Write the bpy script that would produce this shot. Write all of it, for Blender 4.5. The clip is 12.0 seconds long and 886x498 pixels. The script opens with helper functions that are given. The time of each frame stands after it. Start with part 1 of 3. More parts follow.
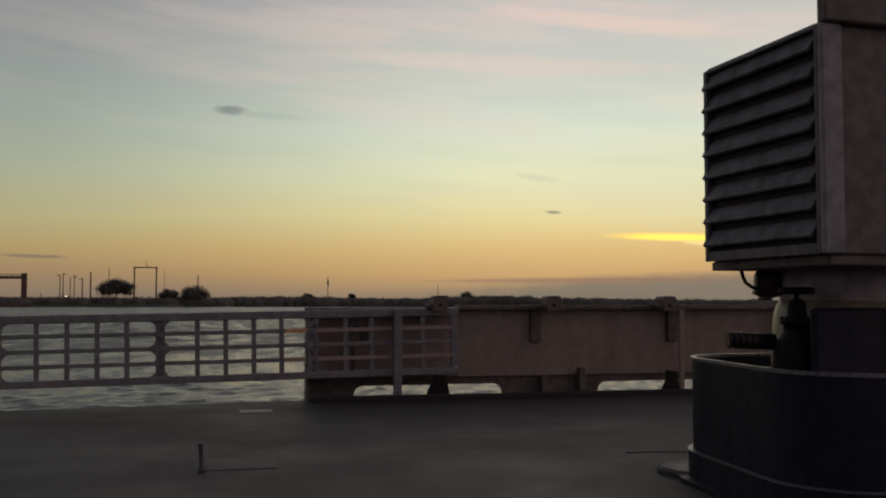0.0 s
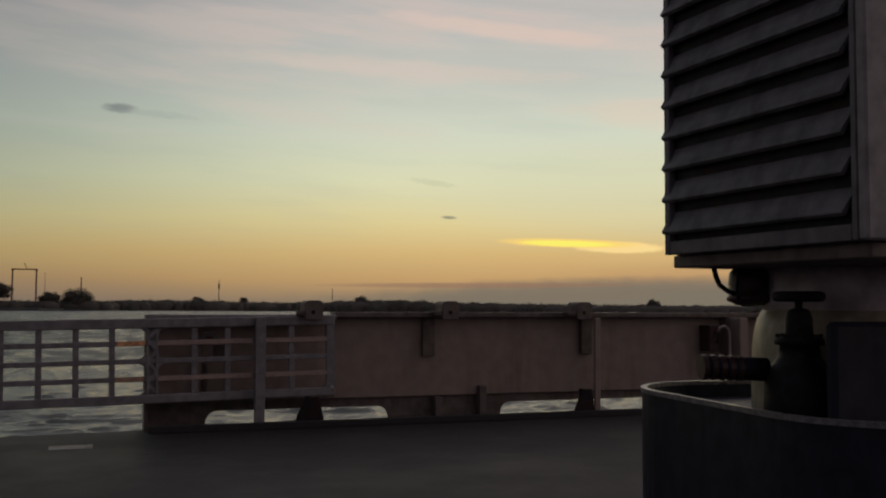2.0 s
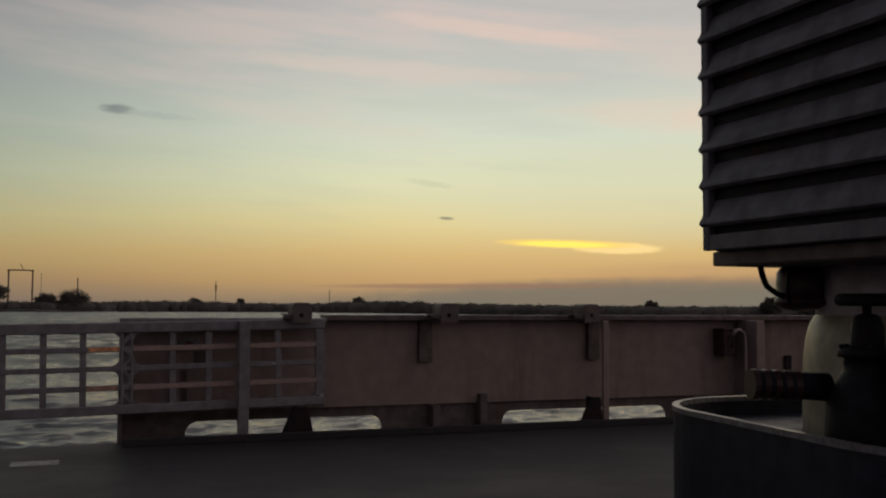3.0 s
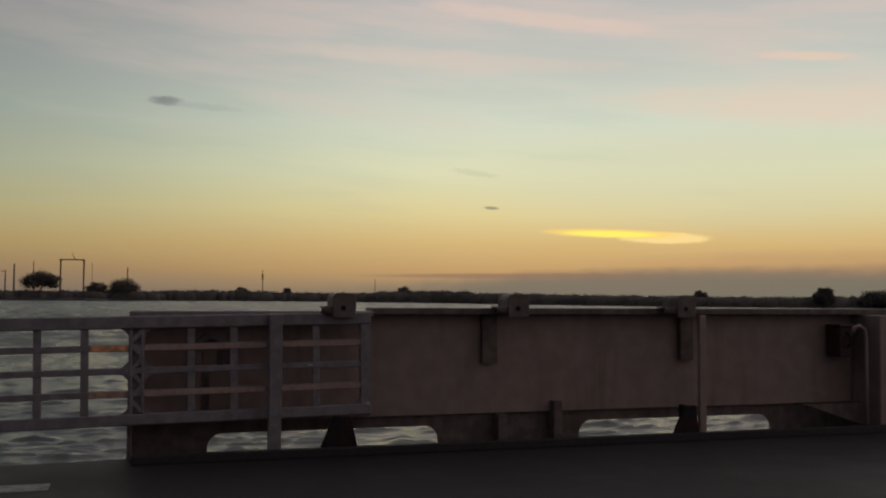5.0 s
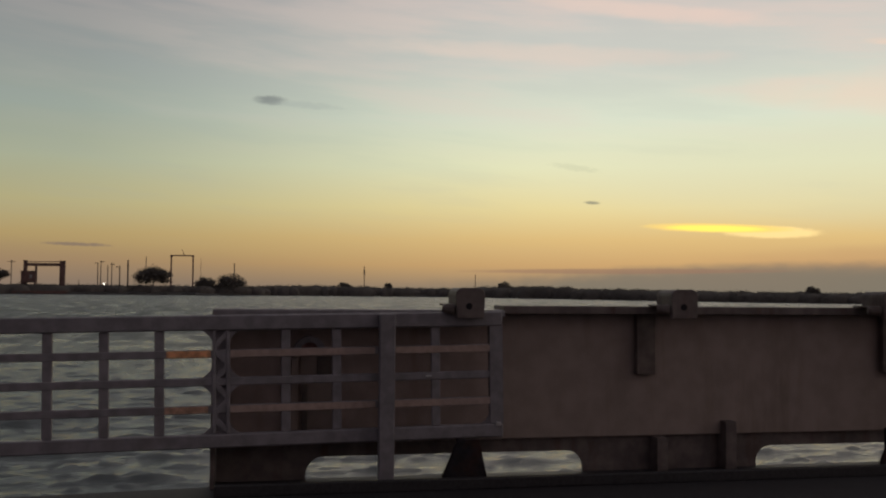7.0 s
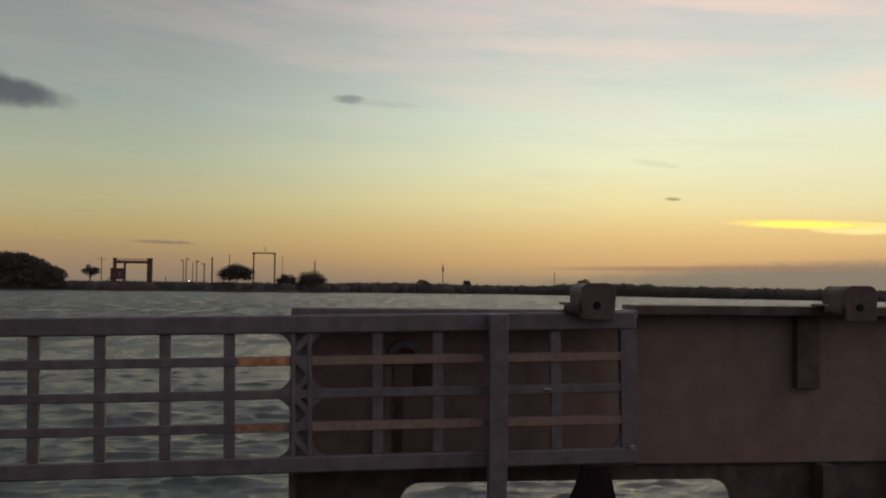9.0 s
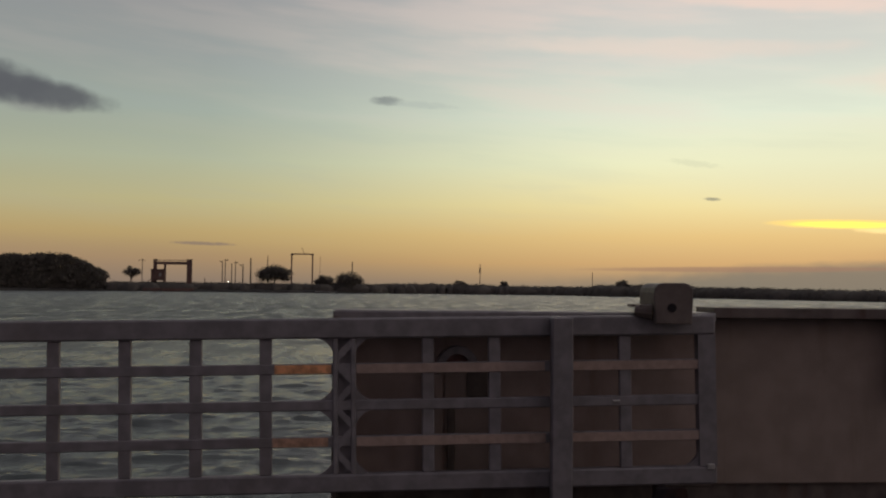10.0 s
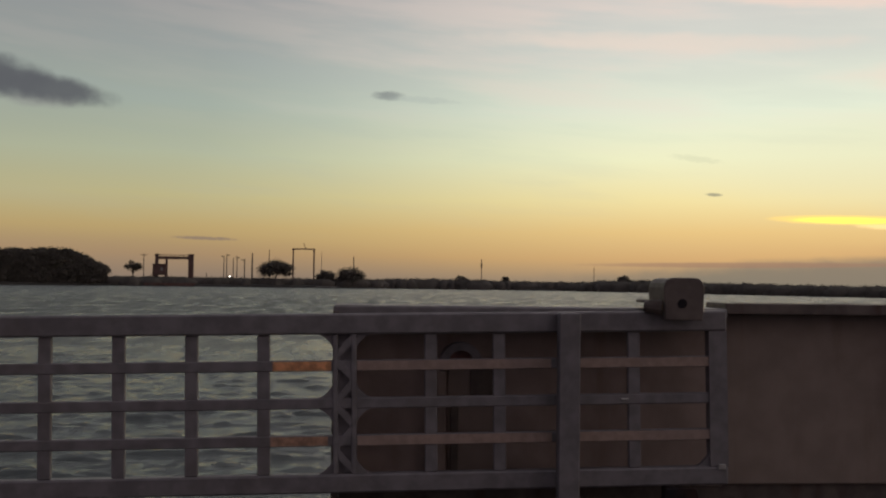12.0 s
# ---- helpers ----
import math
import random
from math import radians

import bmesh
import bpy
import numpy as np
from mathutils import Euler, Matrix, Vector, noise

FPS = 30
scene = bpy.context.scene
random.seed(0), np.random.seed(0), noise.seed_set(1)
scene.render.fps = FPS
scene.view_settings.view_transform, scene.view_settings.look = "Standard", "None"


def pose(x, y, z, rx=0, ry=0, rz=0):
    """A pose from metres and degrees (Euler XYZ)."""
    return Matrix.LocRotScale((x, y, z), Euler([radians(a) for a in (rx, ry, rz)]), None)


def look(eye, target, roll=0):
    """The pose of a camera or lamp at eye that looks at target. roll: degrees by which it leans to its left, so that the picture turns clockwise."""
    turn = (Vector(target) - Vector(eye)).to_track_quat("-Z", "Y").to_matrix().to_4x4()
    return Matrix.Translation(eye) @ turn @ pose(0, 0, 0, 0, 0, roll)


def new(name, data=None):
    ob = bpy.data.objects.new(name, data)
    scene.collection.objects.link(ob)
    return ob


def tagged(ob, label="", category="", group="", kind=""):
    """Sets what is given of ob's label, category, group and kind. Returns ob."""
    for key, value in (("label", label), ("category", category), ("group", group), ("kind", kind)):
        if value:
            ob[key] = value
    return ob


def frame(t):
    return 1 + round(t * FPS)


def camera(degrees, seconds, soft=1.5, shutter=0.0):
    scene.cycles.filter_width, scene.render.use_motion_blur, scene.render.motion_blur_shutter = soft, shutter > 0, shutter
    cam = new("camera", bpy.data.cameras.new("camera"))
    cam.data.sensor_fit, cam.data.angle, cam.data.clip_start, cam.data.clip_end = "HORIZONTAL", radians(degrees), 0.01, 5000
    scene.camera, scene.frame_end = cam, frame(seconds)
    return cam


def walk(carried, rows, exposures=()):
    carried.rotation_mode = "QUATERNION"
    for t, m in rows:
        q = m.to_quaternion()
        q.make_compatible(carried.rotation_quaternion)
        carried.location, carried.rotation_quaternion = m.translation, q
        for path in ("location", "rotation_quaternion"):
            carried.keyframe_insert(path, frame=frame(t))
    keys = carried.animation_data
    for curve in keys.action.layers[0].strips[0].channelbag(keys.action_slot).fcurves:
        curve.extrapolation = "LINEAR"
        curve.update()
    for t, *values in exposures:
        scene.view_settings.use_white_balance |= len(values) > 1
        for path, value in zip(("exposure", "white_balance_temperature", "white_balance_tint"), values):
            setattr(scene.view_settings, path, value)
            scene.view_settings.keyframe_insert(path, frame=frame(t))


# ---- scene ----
cam = camera(49.4, 12.0, soft=2.1)
PATH = [
    (0, (-0.901, -0.339, 1.186), (-0.43, 1.602, 1.29), 0.1),
    (0.5, (-0.7, 0.219, 1.197), (-0.153, 2.142, 1.298), 0.05),
    (1, (-0.502, 0.755, 1.208), (0.107, 2.657, 1.307), -0.0),
    (1.5, (-0.354, 1.17, 1.209), (0.3, 3.057, 1.318), 0.3),
    (2, (-0.245, 1.496, 1.201), (0.433, 3.374, 1.315), 0.3),
    (2.5, (-0.132, 1.798, 1.216), (0.554, 3.673, 1.332), 0.3),
    (4.5, (0.232, 3.184, 1.214), (0.862, 5.079, 1.318), 0.3),
    (5, (0.299, 3.547, 1.225), (0.894, 5.454, 1.319), 0.4),
    (5.5, (0.352, 3.933, 1.216), (0.905, 5.853, 1.309), 0.3),
    (6, (0.391, 4.302, 1.213), (0.896, 6.235, 1.3025), 0.3),
    (6.5, (0.413, 4.661, 1.214), (0.857, 6.609, 1.301), 0.3),
    (7, (0.425, 4.969, 1.22), (0.82, 6.928, 1.303), 0.5),
    (9, (0.402, 5.983, 1.208), (0.637, 7.967, 1.284), 0.6),
    (9.5, (0.377, 6.252, 1.202), (0.566, 8.242, 1.284), 0.7),
    (10, (0.364, 6.459, 1.204), (0.523, 8.451, 1.281), 0.6),
    (10.5, (0.363, 6.596, 1.199), (0.512, 8.589, 1.274), 0.7),
    (11, (0.366, 6.597, 1.2), (0.517, 8.59, 1.274), 0.6),
    (11.5, (0.364, 6.597, 1.2), (0.519, 8.59, 1.272), 0.7),
    (12, (0.366, 6.591, 1.201), (0.522, 8.584, 1.268), 0.7),
]
walk(cam, [(t, look(eye, target, roll)) for t, eye, target, roll in PATH],
     exposures=[(0.0, 0.07), (1.0, -0.03), (1.5, -0.09), (2.0, -0.09), (2.5, -0.03), (4.5, -0.06), (6.0, -0.05), (6.5, 0.01), (9.0, 0.18), (12.0, 0.23)])


# ---- world, sun ----
SUN_AZ = 28.0  # degrees to the right of +y

world = bpy.data.worlds.new("dusk_sky")
scene.world = world
world.use_nodes = True
wn, wl = world.node_tree.nodes, world.node_tree.links
wn.clear()


def plug(node, slot, value):
    if isinstance(value, bpy.types.NodeSocket):
        node.id_data.links.new(value, node.inputs[slot])
    else:
        node.inputs[slot].default_value = value


def math_node(nodes, op, a, b=0.0, c=0.0, clamp=False):
    n = nodes.new("ShaderNodeMath")
    n.operation, n.use_clamp = op, clamp
    for k, v in enumerate((a, b, c)):
        plug(n, k, v)
    return n.outputs[0]


def mix_colour(nodes, fac, a, b, blend="MIX"):
    n = nodes.new("ShaderNodeMix")
    n.data_type, n.blend_type = "RGBA", blend
    plug(n, 0, fac), plug(n, 6, a), plug(n, 7, b)
    return n.outputs[2]


def smooth(nodes, value, lo, hi, to_lo=0.0, to_hi=1.0):
    n = nodes.new("ShaderNodeMapRange")
    n.interpolation_type = "SMOOTHSTEP"
    for k, v in enumerate((value, lo, hi, to_lo, to_hi)):
        plug(n, k, v)
    return n.outputs[0]


def srgb(r, g, b):
    """Linear colour of an 8-bit sRGB one."""
    f = lambda c: c / 12.92 if c <= 0.04045 else ((c + 0.055) / 1.055) ** 2.4
    return (f(r / 255), f(g / 255), f(b / 255), 1.0)


def ramp_node(nodes, value, stops):
    n = nodes.new("ShaderNodeValToRGB")
    plug(n, 0, value)
    el = n.color_ramp.elements
    while len(el) < len(stops):
        el.new(0.5)
    for e, (p, c) in zip(el, stops):
        e.position, e.color = p, c
    return n.outputs[0]


coord = wn.new("ShaderNodeTexCoord")
axes = wn.new("ShaderNodeSeparateXYZ")
wl.new(coord.outputs["Generated"], axes.inputs[0])
az = math_node(wn, "MULTIPLY", math_node(wn, "ARCTAN2", axes.outputs[0], axes.outputs[1]), 57.2958)
el = math_node(wn, "MULTIPLY", math_node(wn, "ARCSINE", axes.outputs[2]), 57.2958)

west = ramp_node(wn, math_node(wn, "DIVIDE", el, 40.0, clamp=True), [
    (0.0, srgb(146, 128, 107)), (0.035, srgb(196, 159, 109)), (0.075, srgb(216, 184, 124)), (0.12, srgb(227, 211, 154)),
    (0.18, srgb(226, 226, 187)), (0.25, srgb(214, 221, 200)), (0.33, srgb(202, 204, 194)), (0.43, srgb(194, 190, 186)),
    (0.7, srgb(172, 170, 168)), (1.0, srgb(140, 141, 148))])
east = ramp_node(wn, math_node(wn, "DIVIDE", el, 90.0, clamp=True), [
    (0.0, srgb(128, 114, 120)), (0.15, srgb(140, 126, 130)), (0.4, srgb(112, 110, 120)), (1.0, srgb(88, 96, 114))])
turn_deg = math_node(wn, "COSINE", math_node(wn, "MULTIPLY", math_node(wn, "SUBTRACT", az, SUN_AZ), 0.0174533))
sky = mix_colour(wn, smooth(wn, turn_deg, -0.6, 0.85), east, west)
# the sky greys away from the sunken sun, most of all higher up
away = math_node(wn, "MULTIPLY", smooth(wn, az, 22.0, -14.0), smooth(wn, el, 0.0, 9.0, 0.86, 1.05))
sky = mix_colour(wn, away, sky, (0.57, 0.605, 0.65, 1), "MULTIPLY")

dim = math_node(wn, "MULTIPLY", smooth(wn, az, 14.0, -22.0), smooth(wn, el, 2.0, 10.0))
sky = mix_colour(wn, dim, sky, (0.76, 0.765, 0.77, 1), "MULTIPLY")

# soft streaked high cloud
flat = wn.new("ShaderNodeCombineXYZ")
plug(flat, 0, math_node(wn, "MULTIPLY", az, 0.055))
plug(flat, 1, math_node(wn, "ADD", math_node(wn, "MULTIPLY", el, 0.42), math_node(wn, "MULTIPLY", az, 0.034)))
streak = wn.new("ShaderNodeTexNoise")
wl.new(flat.outputs[0], streak.inputs["Vector"])
streak.inputs["Scale"].default_value, streak.inputs["Detail"].default_value, streak.inputs["Roughness"].default_value = 1.15, 6.0, 0.55
high = math_node(wn, "MULTIPLY", math_node(wn, "MULTIPLY", smooth(wn, el, 6.0, 14.0), smooth(wn, az, -16.0, 24.0, 0.15, 1.0)), smooth(wn, streak.outputs[0], 0.42, 0.66))
sky = mix_colour(wn, math_node(wn, "MULTIPLY", high, 0.44), sky, srgb(226, 200, 188))
thin = math_node(wn, "MULTIPLY", smooth(wn, el, 1.0, 6.0), smooth(wn, streak.outputs[0], 0.52, 0.34))
sky = mix_colour(wn, math_node(wn, "MULTIPLY", thin, 0.09), sky, srgb(150, 160, 165))

puffs = {}


def puff_noise(scale, tall=1.3):
    """Ragged edge for clouds of one size."""
    if (scale, tall) not in puffs:
        dots, tex = wn.new("ShaderNodeCombineXYZ"), wn.new("ShaderNodeTexNoise")
        plug(dots, 0, math_node(wn, "MULTIPLY", az, 0.5)), plug(dots, 1, math_node(wn, "MULTIPLY", el, tall))
        wl.new(dots.outputs[0], tex.inputs["Vector"])
        tex.inputs["Scale"].default_value, tex.inputs["Detail"].default_value = scale, 5.0
        puffs[scale, tall] = tex.outputs[0]
    return puffs[scale, tall]


def cloud(sky, az0, el0, wide, tall, colour, strength, tilt=0.0, ragged=1.2, soft=0.9, grain=1.4, puff=1.3):
    """One cloud, an uneven ellipse at az0, el0 (degrees)."""
    da = math_node(wn, "SUBTRACT", az, az0)
    de = math_node(wn, "SUBTRACT", math_node(wn, "SUBTRACT", el, el0), math_node(wn, "MULTIPLY", da, tilt))
    d = math_node(wn, "ADD", math_node(wn, "POWER", math_node(wn, "ABSOLUTE", math_node(wn, "DIVIDE", da, wide)), 2.0),
                  math_node(wn, "POWER", math_node(wn, "ABSOLUTE", math_node(wn, "DIVIDE", de, tall)), 2.0))
    d = math_node(wn, "ADD", d, math_node(wn, "MULTIPLY", math_node(wn, "SUBTRACT", puff_noise(grain, puff), 0.5), ragged))
    return mix_colour(wn, smooth(wn, d, 1.0 + soft * 0.4, 1.0 - soft * 0.6, 0.0, strength), sky, colour)


GREY_CLOUD = srgb(112, 110, 98)
sky = cloud(sky, 23.5, 16.0, 7.0, 0.5, srgb(228, 202, 188), 0.6, -0.137, 1.6, 1.6, 1.2)     # pink streaks
sky = cloud(sky, 17.5, 13.8, 10.0, 0.55, srgb(222, 202, 188), 0.5, -0.055, 1.8, 1.8, 0.9)
sky = cloud(sky, 39.0, 10.6, 10.0, 1.1, srgb(234, 208, 186), 0.55, -0.07, 1.6, 1.8, 0.7)
sky = cloud(sky, 38.0, 13.3, 2.6, 0.25, srgb(238, 206, 182), 0.6, -0.1, 1.4, 1.6, 2.0)
sky = cloud(sky, 34.0, 6.6, 15.0, 2.6, srgb(207, 208, 182), 0.34, 0.0, 0.3, 1.8)             # thin pale veil
sky = cloud(sky, 48.0, 0.25, 35.0, 1.55, GREY_CLOUD, 0.95, 0.01, 0.5, 1.2)                    # grey bank low on the horizon
sky = cloud(sky, 40.0, 1.7, 12.0, 0.9, srgb(182, 142, 106), 0.35, 0.0, 0.9, 1.6, 0.9)
sky = cloud(sky, 32.0, 0.1, 15.0, 1.42, srgb(121, 117, 103), 0.9, 0.0, 0.4, 1.3)
sky = cloud(sky, 22.0, 1.12, 9.0, 0.16, srgb(142, 114, 96), 0.62, 0.006, 0.8, 1.2)
sky = cloud(sky, 30.2, 3.36, 2.7, 0.34, srgb(255, 224, 152), 0.95, -0.03, 0.8, 0.9, 2.4)      # cloud lit by the sunken sun
sky = cloud(sky, 27.3, 3.62, 4.0, 0.26, srgb(255, 218, 122), 0.95, -0.03, 0.5, 1.0, 2.4)
sky = cloud(sky, 27.2, 3.60, 2.7, 0.18, srgb(255, 245, 112), 1.0, -0.03, 0.4, 1.0, 2.4)
sky = cloud(sky, -18.4, 9.66, 1.9, 0.45, srgb(132, 134, 130), 0.7, -0.02, 1.6, 1.8, 1.6, 0.7)     # ragged grey cloud with a tail
sky = cloud(sky, -20.6, 10.8, 2.7, 1.05, srgb(86, 88, 92), 0.94, -0.05, 1.5, 1.5, 1.5, 0.6)
sky = cloud(sky, -18.2, 10.32, 3.4, 0.78, srgb(86, 88, 92), 0.94, -0.12, 1.5, 1.5, 1.5, 0.6)
sky = cloud(sky, 1.1, 10.9, 0.9, 0.26, srgb(122, 127, 126), 0.8, 0.0, 1.6, 1.8, 4.0)
sky = cloud(sky, 3.2, 10.7, 2.0, 0.2, srgb(160, 168, 162), 0.4, -0.05, 2.4, 1.6, 4.0)
sky = cloud(sky, 20.2, 5.14, 0.45, 0.1, srgb(134, 134, 118), 0.8, -0.06, 1.2, 1.6, 8.0)
sky = cloud(sky, 19.2, 7.2, 1.4, 0.2, srgb(178, 182, 156), 0.26, -0.15, 3.0, 1.4, 6.0)
sky = cloud(sky, -24.0, 0.4, 26.0, 2.0, srgb(142, 122, 110), 0.42, 0.0, 0.4, 1.8, 0.8)
sky = cloud(sky, -9.5, 2.32, 1.8, 0.1, srgb(120, 106, 98), 0.7, -0.02, 2.2, 1.4, 6.0)

air = wn.new("ShaderNodeTexSky")
air.sky_type = "NISHITA"
air.sun_disc, air.sun_elevation, air.sun_rotation = False, radians(0.5), radians(SUN_AZ)
bg_air, bg_sky, both, out = wn.new("ShaderNodeBackground"), wn.new("ShaderNodeBackground"), wn.new("ShaderNodeAddShader"), wn.new("ShaderNodeOutputWorld")
wl.new(air.outputs[0], bg_air.inputs[0])
bg_air.inputs[1].default_value = 0.002
wl.new(sky, bg_sky.inputs[0])
bg_sky.inputs[1].default_value = 1.0
wl.new(bg_air.outputs[0], both.inputs[0]), wl.new(bg_sky.outputs[0], both.inputs[1])
wl.new(both.outputs[0], out.inputs[0])

sun = new("sun", bpy.data.lights.new("sun", "SUN"))
sun.data.energy, sun.data.angle, sun.data.color = 0.12, radians(60), (1.0, 0.72, 0.42)
sun.matrix_world = look((0, 0, 30), (-math.sin(radians(SUN_AZ)) * 100, -math.cos(radians(SUN_AZ)) * 100, 30 - 5.0))


# ---- materials ----
def material(name, base, rough=0.6, metal=0.0, grain=18.0, vary=0.25, stain=None, stain_scale=1.6, stain_amount=0.4, bump=0.25, depth=0.004, streaks=False, gloss_vary=0.15, spec=0.5):
    """Painted or bare surface: mottled at two scales, stained, with fine relief."""
    m = bpy.data.materials.new(name)
    m.use_nodes = True
    n, l = m.node_tree.nodes, m.node_tree.links
    bsdf = n["Principled BSDF"]
    tc = n.new("ShaderNodeTexCoord")
    fine = n.new("ShaderNodeTexNoise")
    fine.inputs["Scale"].default_value, fine.inputs["Detail"].default_value = grain, 5.0
    broad = n.new("ShaderNodeTexNoise")
    broad.inputs["Scale"].default_value, broad.inputs["Detail"].default_value, broad.inputs["Roughness"].default_value = stain_scale, 6.0, 0.62
    mapping = n.new("ShaderNodeMapping")
    mapping.inputs["Scale"].default_value = (3.2, 3.2, 0.45) if streaks else (1, 1, 1)
    l.new(tc.outputs["Object"], fine.inputs["Vector"])
    l.new(tc.outputs["Object"], mapping.inputs["Vector"])
    l.new(mapping.outputs[0], broad.inputs["Vector"])
    dark = tuple(c * (1 - vary) for c in base) + (1,)
    light = tuple(min(1, c * (1 + vary)) for c in base) + (1,)
    colour = mix_colour(n, smooth(n, fine.outputs[0], 0.3, 0.7), dark, light)
    if stain:
        colour = mix_colour(n, smooth(n, broad.outputs[0], 0.5, 0.72, 0.0, stain_amount), colour, stain + (1,))
    l.new(colour, bsdf.inputs["Base Color"])
    l.new(smooth(n, broad.outputs[0], 0.3, 0.7, max(0.05, rough - gloss_vary), min(1, rough + gloss_vary)), bsdf.inputs["Roughness"])
    bsdf.inputs["Metallic"].default_value = metal
    bsdf.inputs["Specular IOR Level"].default_value = spec
    b = n.new("ShaderNodeBump")
    b.inputs["Strength"].default_value, b.inputs["Distance"].default_value = bump, depth
    l.new(math_node(n, "ADD", fine.outputs[0], broad.outputs[0]), b.inputs["Height"])
    l.new(b.outputs[0], bsdf.inputs["Normal"])
    return m


RUST = (0.085, 0.035, 0.018)
TAN = material("tan_bulwark_paint", (0.285, 0.22, 0.185), 0.6, grain=7, vary=0.1, stain=(0.16, 0.118, 0.09), stain_scale=1.3, stain_amount=0.55, streaks=True)
# dark worn brown; on the lower strake it also stands for shadow
TAN_DARK = material("worn_shaded_brown_paint", (0.13, 0.102, 0.09), 0.6, grain=12, stain=RUST, stain_scale=2.2, stain_amount=0.5, streaks=True)
PRIMER = material("red_brown_primer", (0.35, 0.265, 0.228), 0.6, grain=7, vary=0.12, stain=(0.24, 0.16, 0.125), stain_scale=1.6, stain_amount=0.5, streaks=True)
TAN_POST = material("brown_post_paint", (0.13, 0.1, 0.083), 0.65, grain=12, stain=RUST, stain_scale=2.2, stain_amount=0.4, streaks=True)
GREY = material("grey_gate_paint", (0.21, 0.192, 0.198), 0.5, grain=14, vary=0.18, stain=(0.16, 0.135, 0.125), stain_scale=2.4, stain_amount=0.5)
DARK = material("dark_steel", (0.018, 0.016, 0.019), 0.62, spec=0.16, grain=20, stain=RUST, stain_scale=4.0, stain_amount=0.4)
DECK = material("deck_coating", (0.027, 0.0245, 0.0255), 0.66, spec=0.38, grain=60, vary=0.3, stain=(0.04, 0.037, 0.036), stain_scale=0.6, stain_amount=0.75, bump=0.4, depth=0.003, gloss_vary=0.12)
HULL = material("hull_paint", (0.08, 0.075, 0.075), 0.6, grain=6, stain=RUST, stain_amount=0.4, streaks=True)
# tape colours that carry the warm glow of the vehicle's lamp on the bars
LIT_ORANGE = material("lamp_lit_orange_tape", (0.8, 0.36, 0.17), 0.45, grain=30, vary=0.35, stain=(0.34, 0.24, 0.19), stain_scale=9.0, stain_amount=0.8)
DIM_LIT_ORANGE = material("dim_lit_orange_tape", (0.46, 0.27, 0.18), 0.5, grain=30, vary=0.35, stain=(0.3, 0.22, 0.19), stain_scale=9.0, stain_amount=0.8)
LIT_SALMON = material("lamp_lit_salmon_tape", (0.38, 0.275, 0.228), 0.5, grain=30, vary=0.12, stain=(0.3, 0.225, 0.2), stain_scale=3.0, stain_amount=0.5)
LOUVRE = material("grey_louvre_paint", (0.145, 0.135, 0.145), 0.5, spec=0.3, grain=10, stain=(0.06, 0.054, 0.058), stain_scale=2.5, stain_amount=0.5, streaks=True)
HOUSING = material("beige_housing_paint", (0.172, 0.136, 0.126), 0.6, spec=0.25, grain=10, stain=(0.12, 0.092, 0.084), stain_amount=0.35, streaks=True)
TRIM_PAINT = material("pale_corner_trim_paint", (0.27, 0.245, 0.25), 0.5, spec=0.3, grain=10, stain=(0.17, 0.15, 0.15), stain_amount=0.4, streaks=True)
TRUNK = material("cream_trunk_paint", (0.33, 0.295, 0.21), 0.45, grain=10, stain=(0.25, 0.22, 0.165), stain_amount=0.4, streaks=True)
PLENUM = material("grey_brown_plenum_paint", (0.6, 0.53, 0.53), 0.5, grain=10, stain=(0.36, 0.3, 0.28), stain_amount=0.4, streaks=True)
TUB = material("blue_grey_coaming_paint", (0.023, 0.022, 0.034), 0.55, spec=0.2, grain=12, stain=(0.014, 0.013, 0.019), stain_amount=0.5, streaks=True)
PAD = material("worn_grey_pad_paint", (0.07, 0.067, 0.072), 0.6, spec=0.3, grain=14, stain=(0.035, 0.033, 0.036), stain_scale=5, stain_amount=0.5)
# pale colour that carries the highlight along the coaming's edges
BRIGHT_EDGE = material("highlit_steel_edge", (0.2, 0.19, 0.205), 0.4, 0.5, grain=40, vary=0.3)
RED = material("red_box_paint", (0.05, 0.018, 0.016), 0.45, grain=20, stain=(0.05, 0.03, 0.03), stain_scale=6)
MOUTH = material("red_brown_chock_paint", (0.2, 0.09, 0.075), 0.6, grain=20, stain=RUST, stain_scale=6)
GLINT_STEEL = material("pale_glint_steel", (0.5, 0.48, 0.46), 0.35, 0.6, grain=60, vary=0.2)
PALE = material("worn_white_marking", (0.3, 0.29, 0.26), 0.6, grain=40, vary=0.35, stain=(0.09, 0.085, 0.08), stain_scale=10, stain_amount=0.8)
LEAF = material("dusk_foliage", (0.125, 0.112, 0.095), 0.8, grain=0.5, vary=0.12, stain=(0.1, 0.09, 0.07), stain_scale=0.1, bump=0.0)
ln = LEAF.node_tree
thin_leaf, leaf_mix = ln.nodes.new("ShaderNodeBsdfTranslucent"), ln.nodes.new("ShaderNodeMixShader")
thin_leaf.inputs[0].default_value = (0.11, 0.095, 0.075, 1)
leaf_mix.inputs[0].default_value = 0.15
ln.links.new(ln.nodes["Principled BSDF"].outputs[0], leaf_mix.inputs[1]), ln.links.new(thin_leaf.outputs[0], leaf_mix.inputs[2])
ln.links.new(leaf_mix.outputs[0], ln.nodes["Material Output"].inputs[0])
BARK = material("bark", (0.07, 0.055, 0.045), 0.85, grain=3, vary=0.3)
SHORE = material("shore_mud", (0.04, 0.035, 0.03), 0.9, grain=0.4, vary=0.35, stain=(0.04, 0.045, 0.025), stain_scale=0.05, bump=0.0)
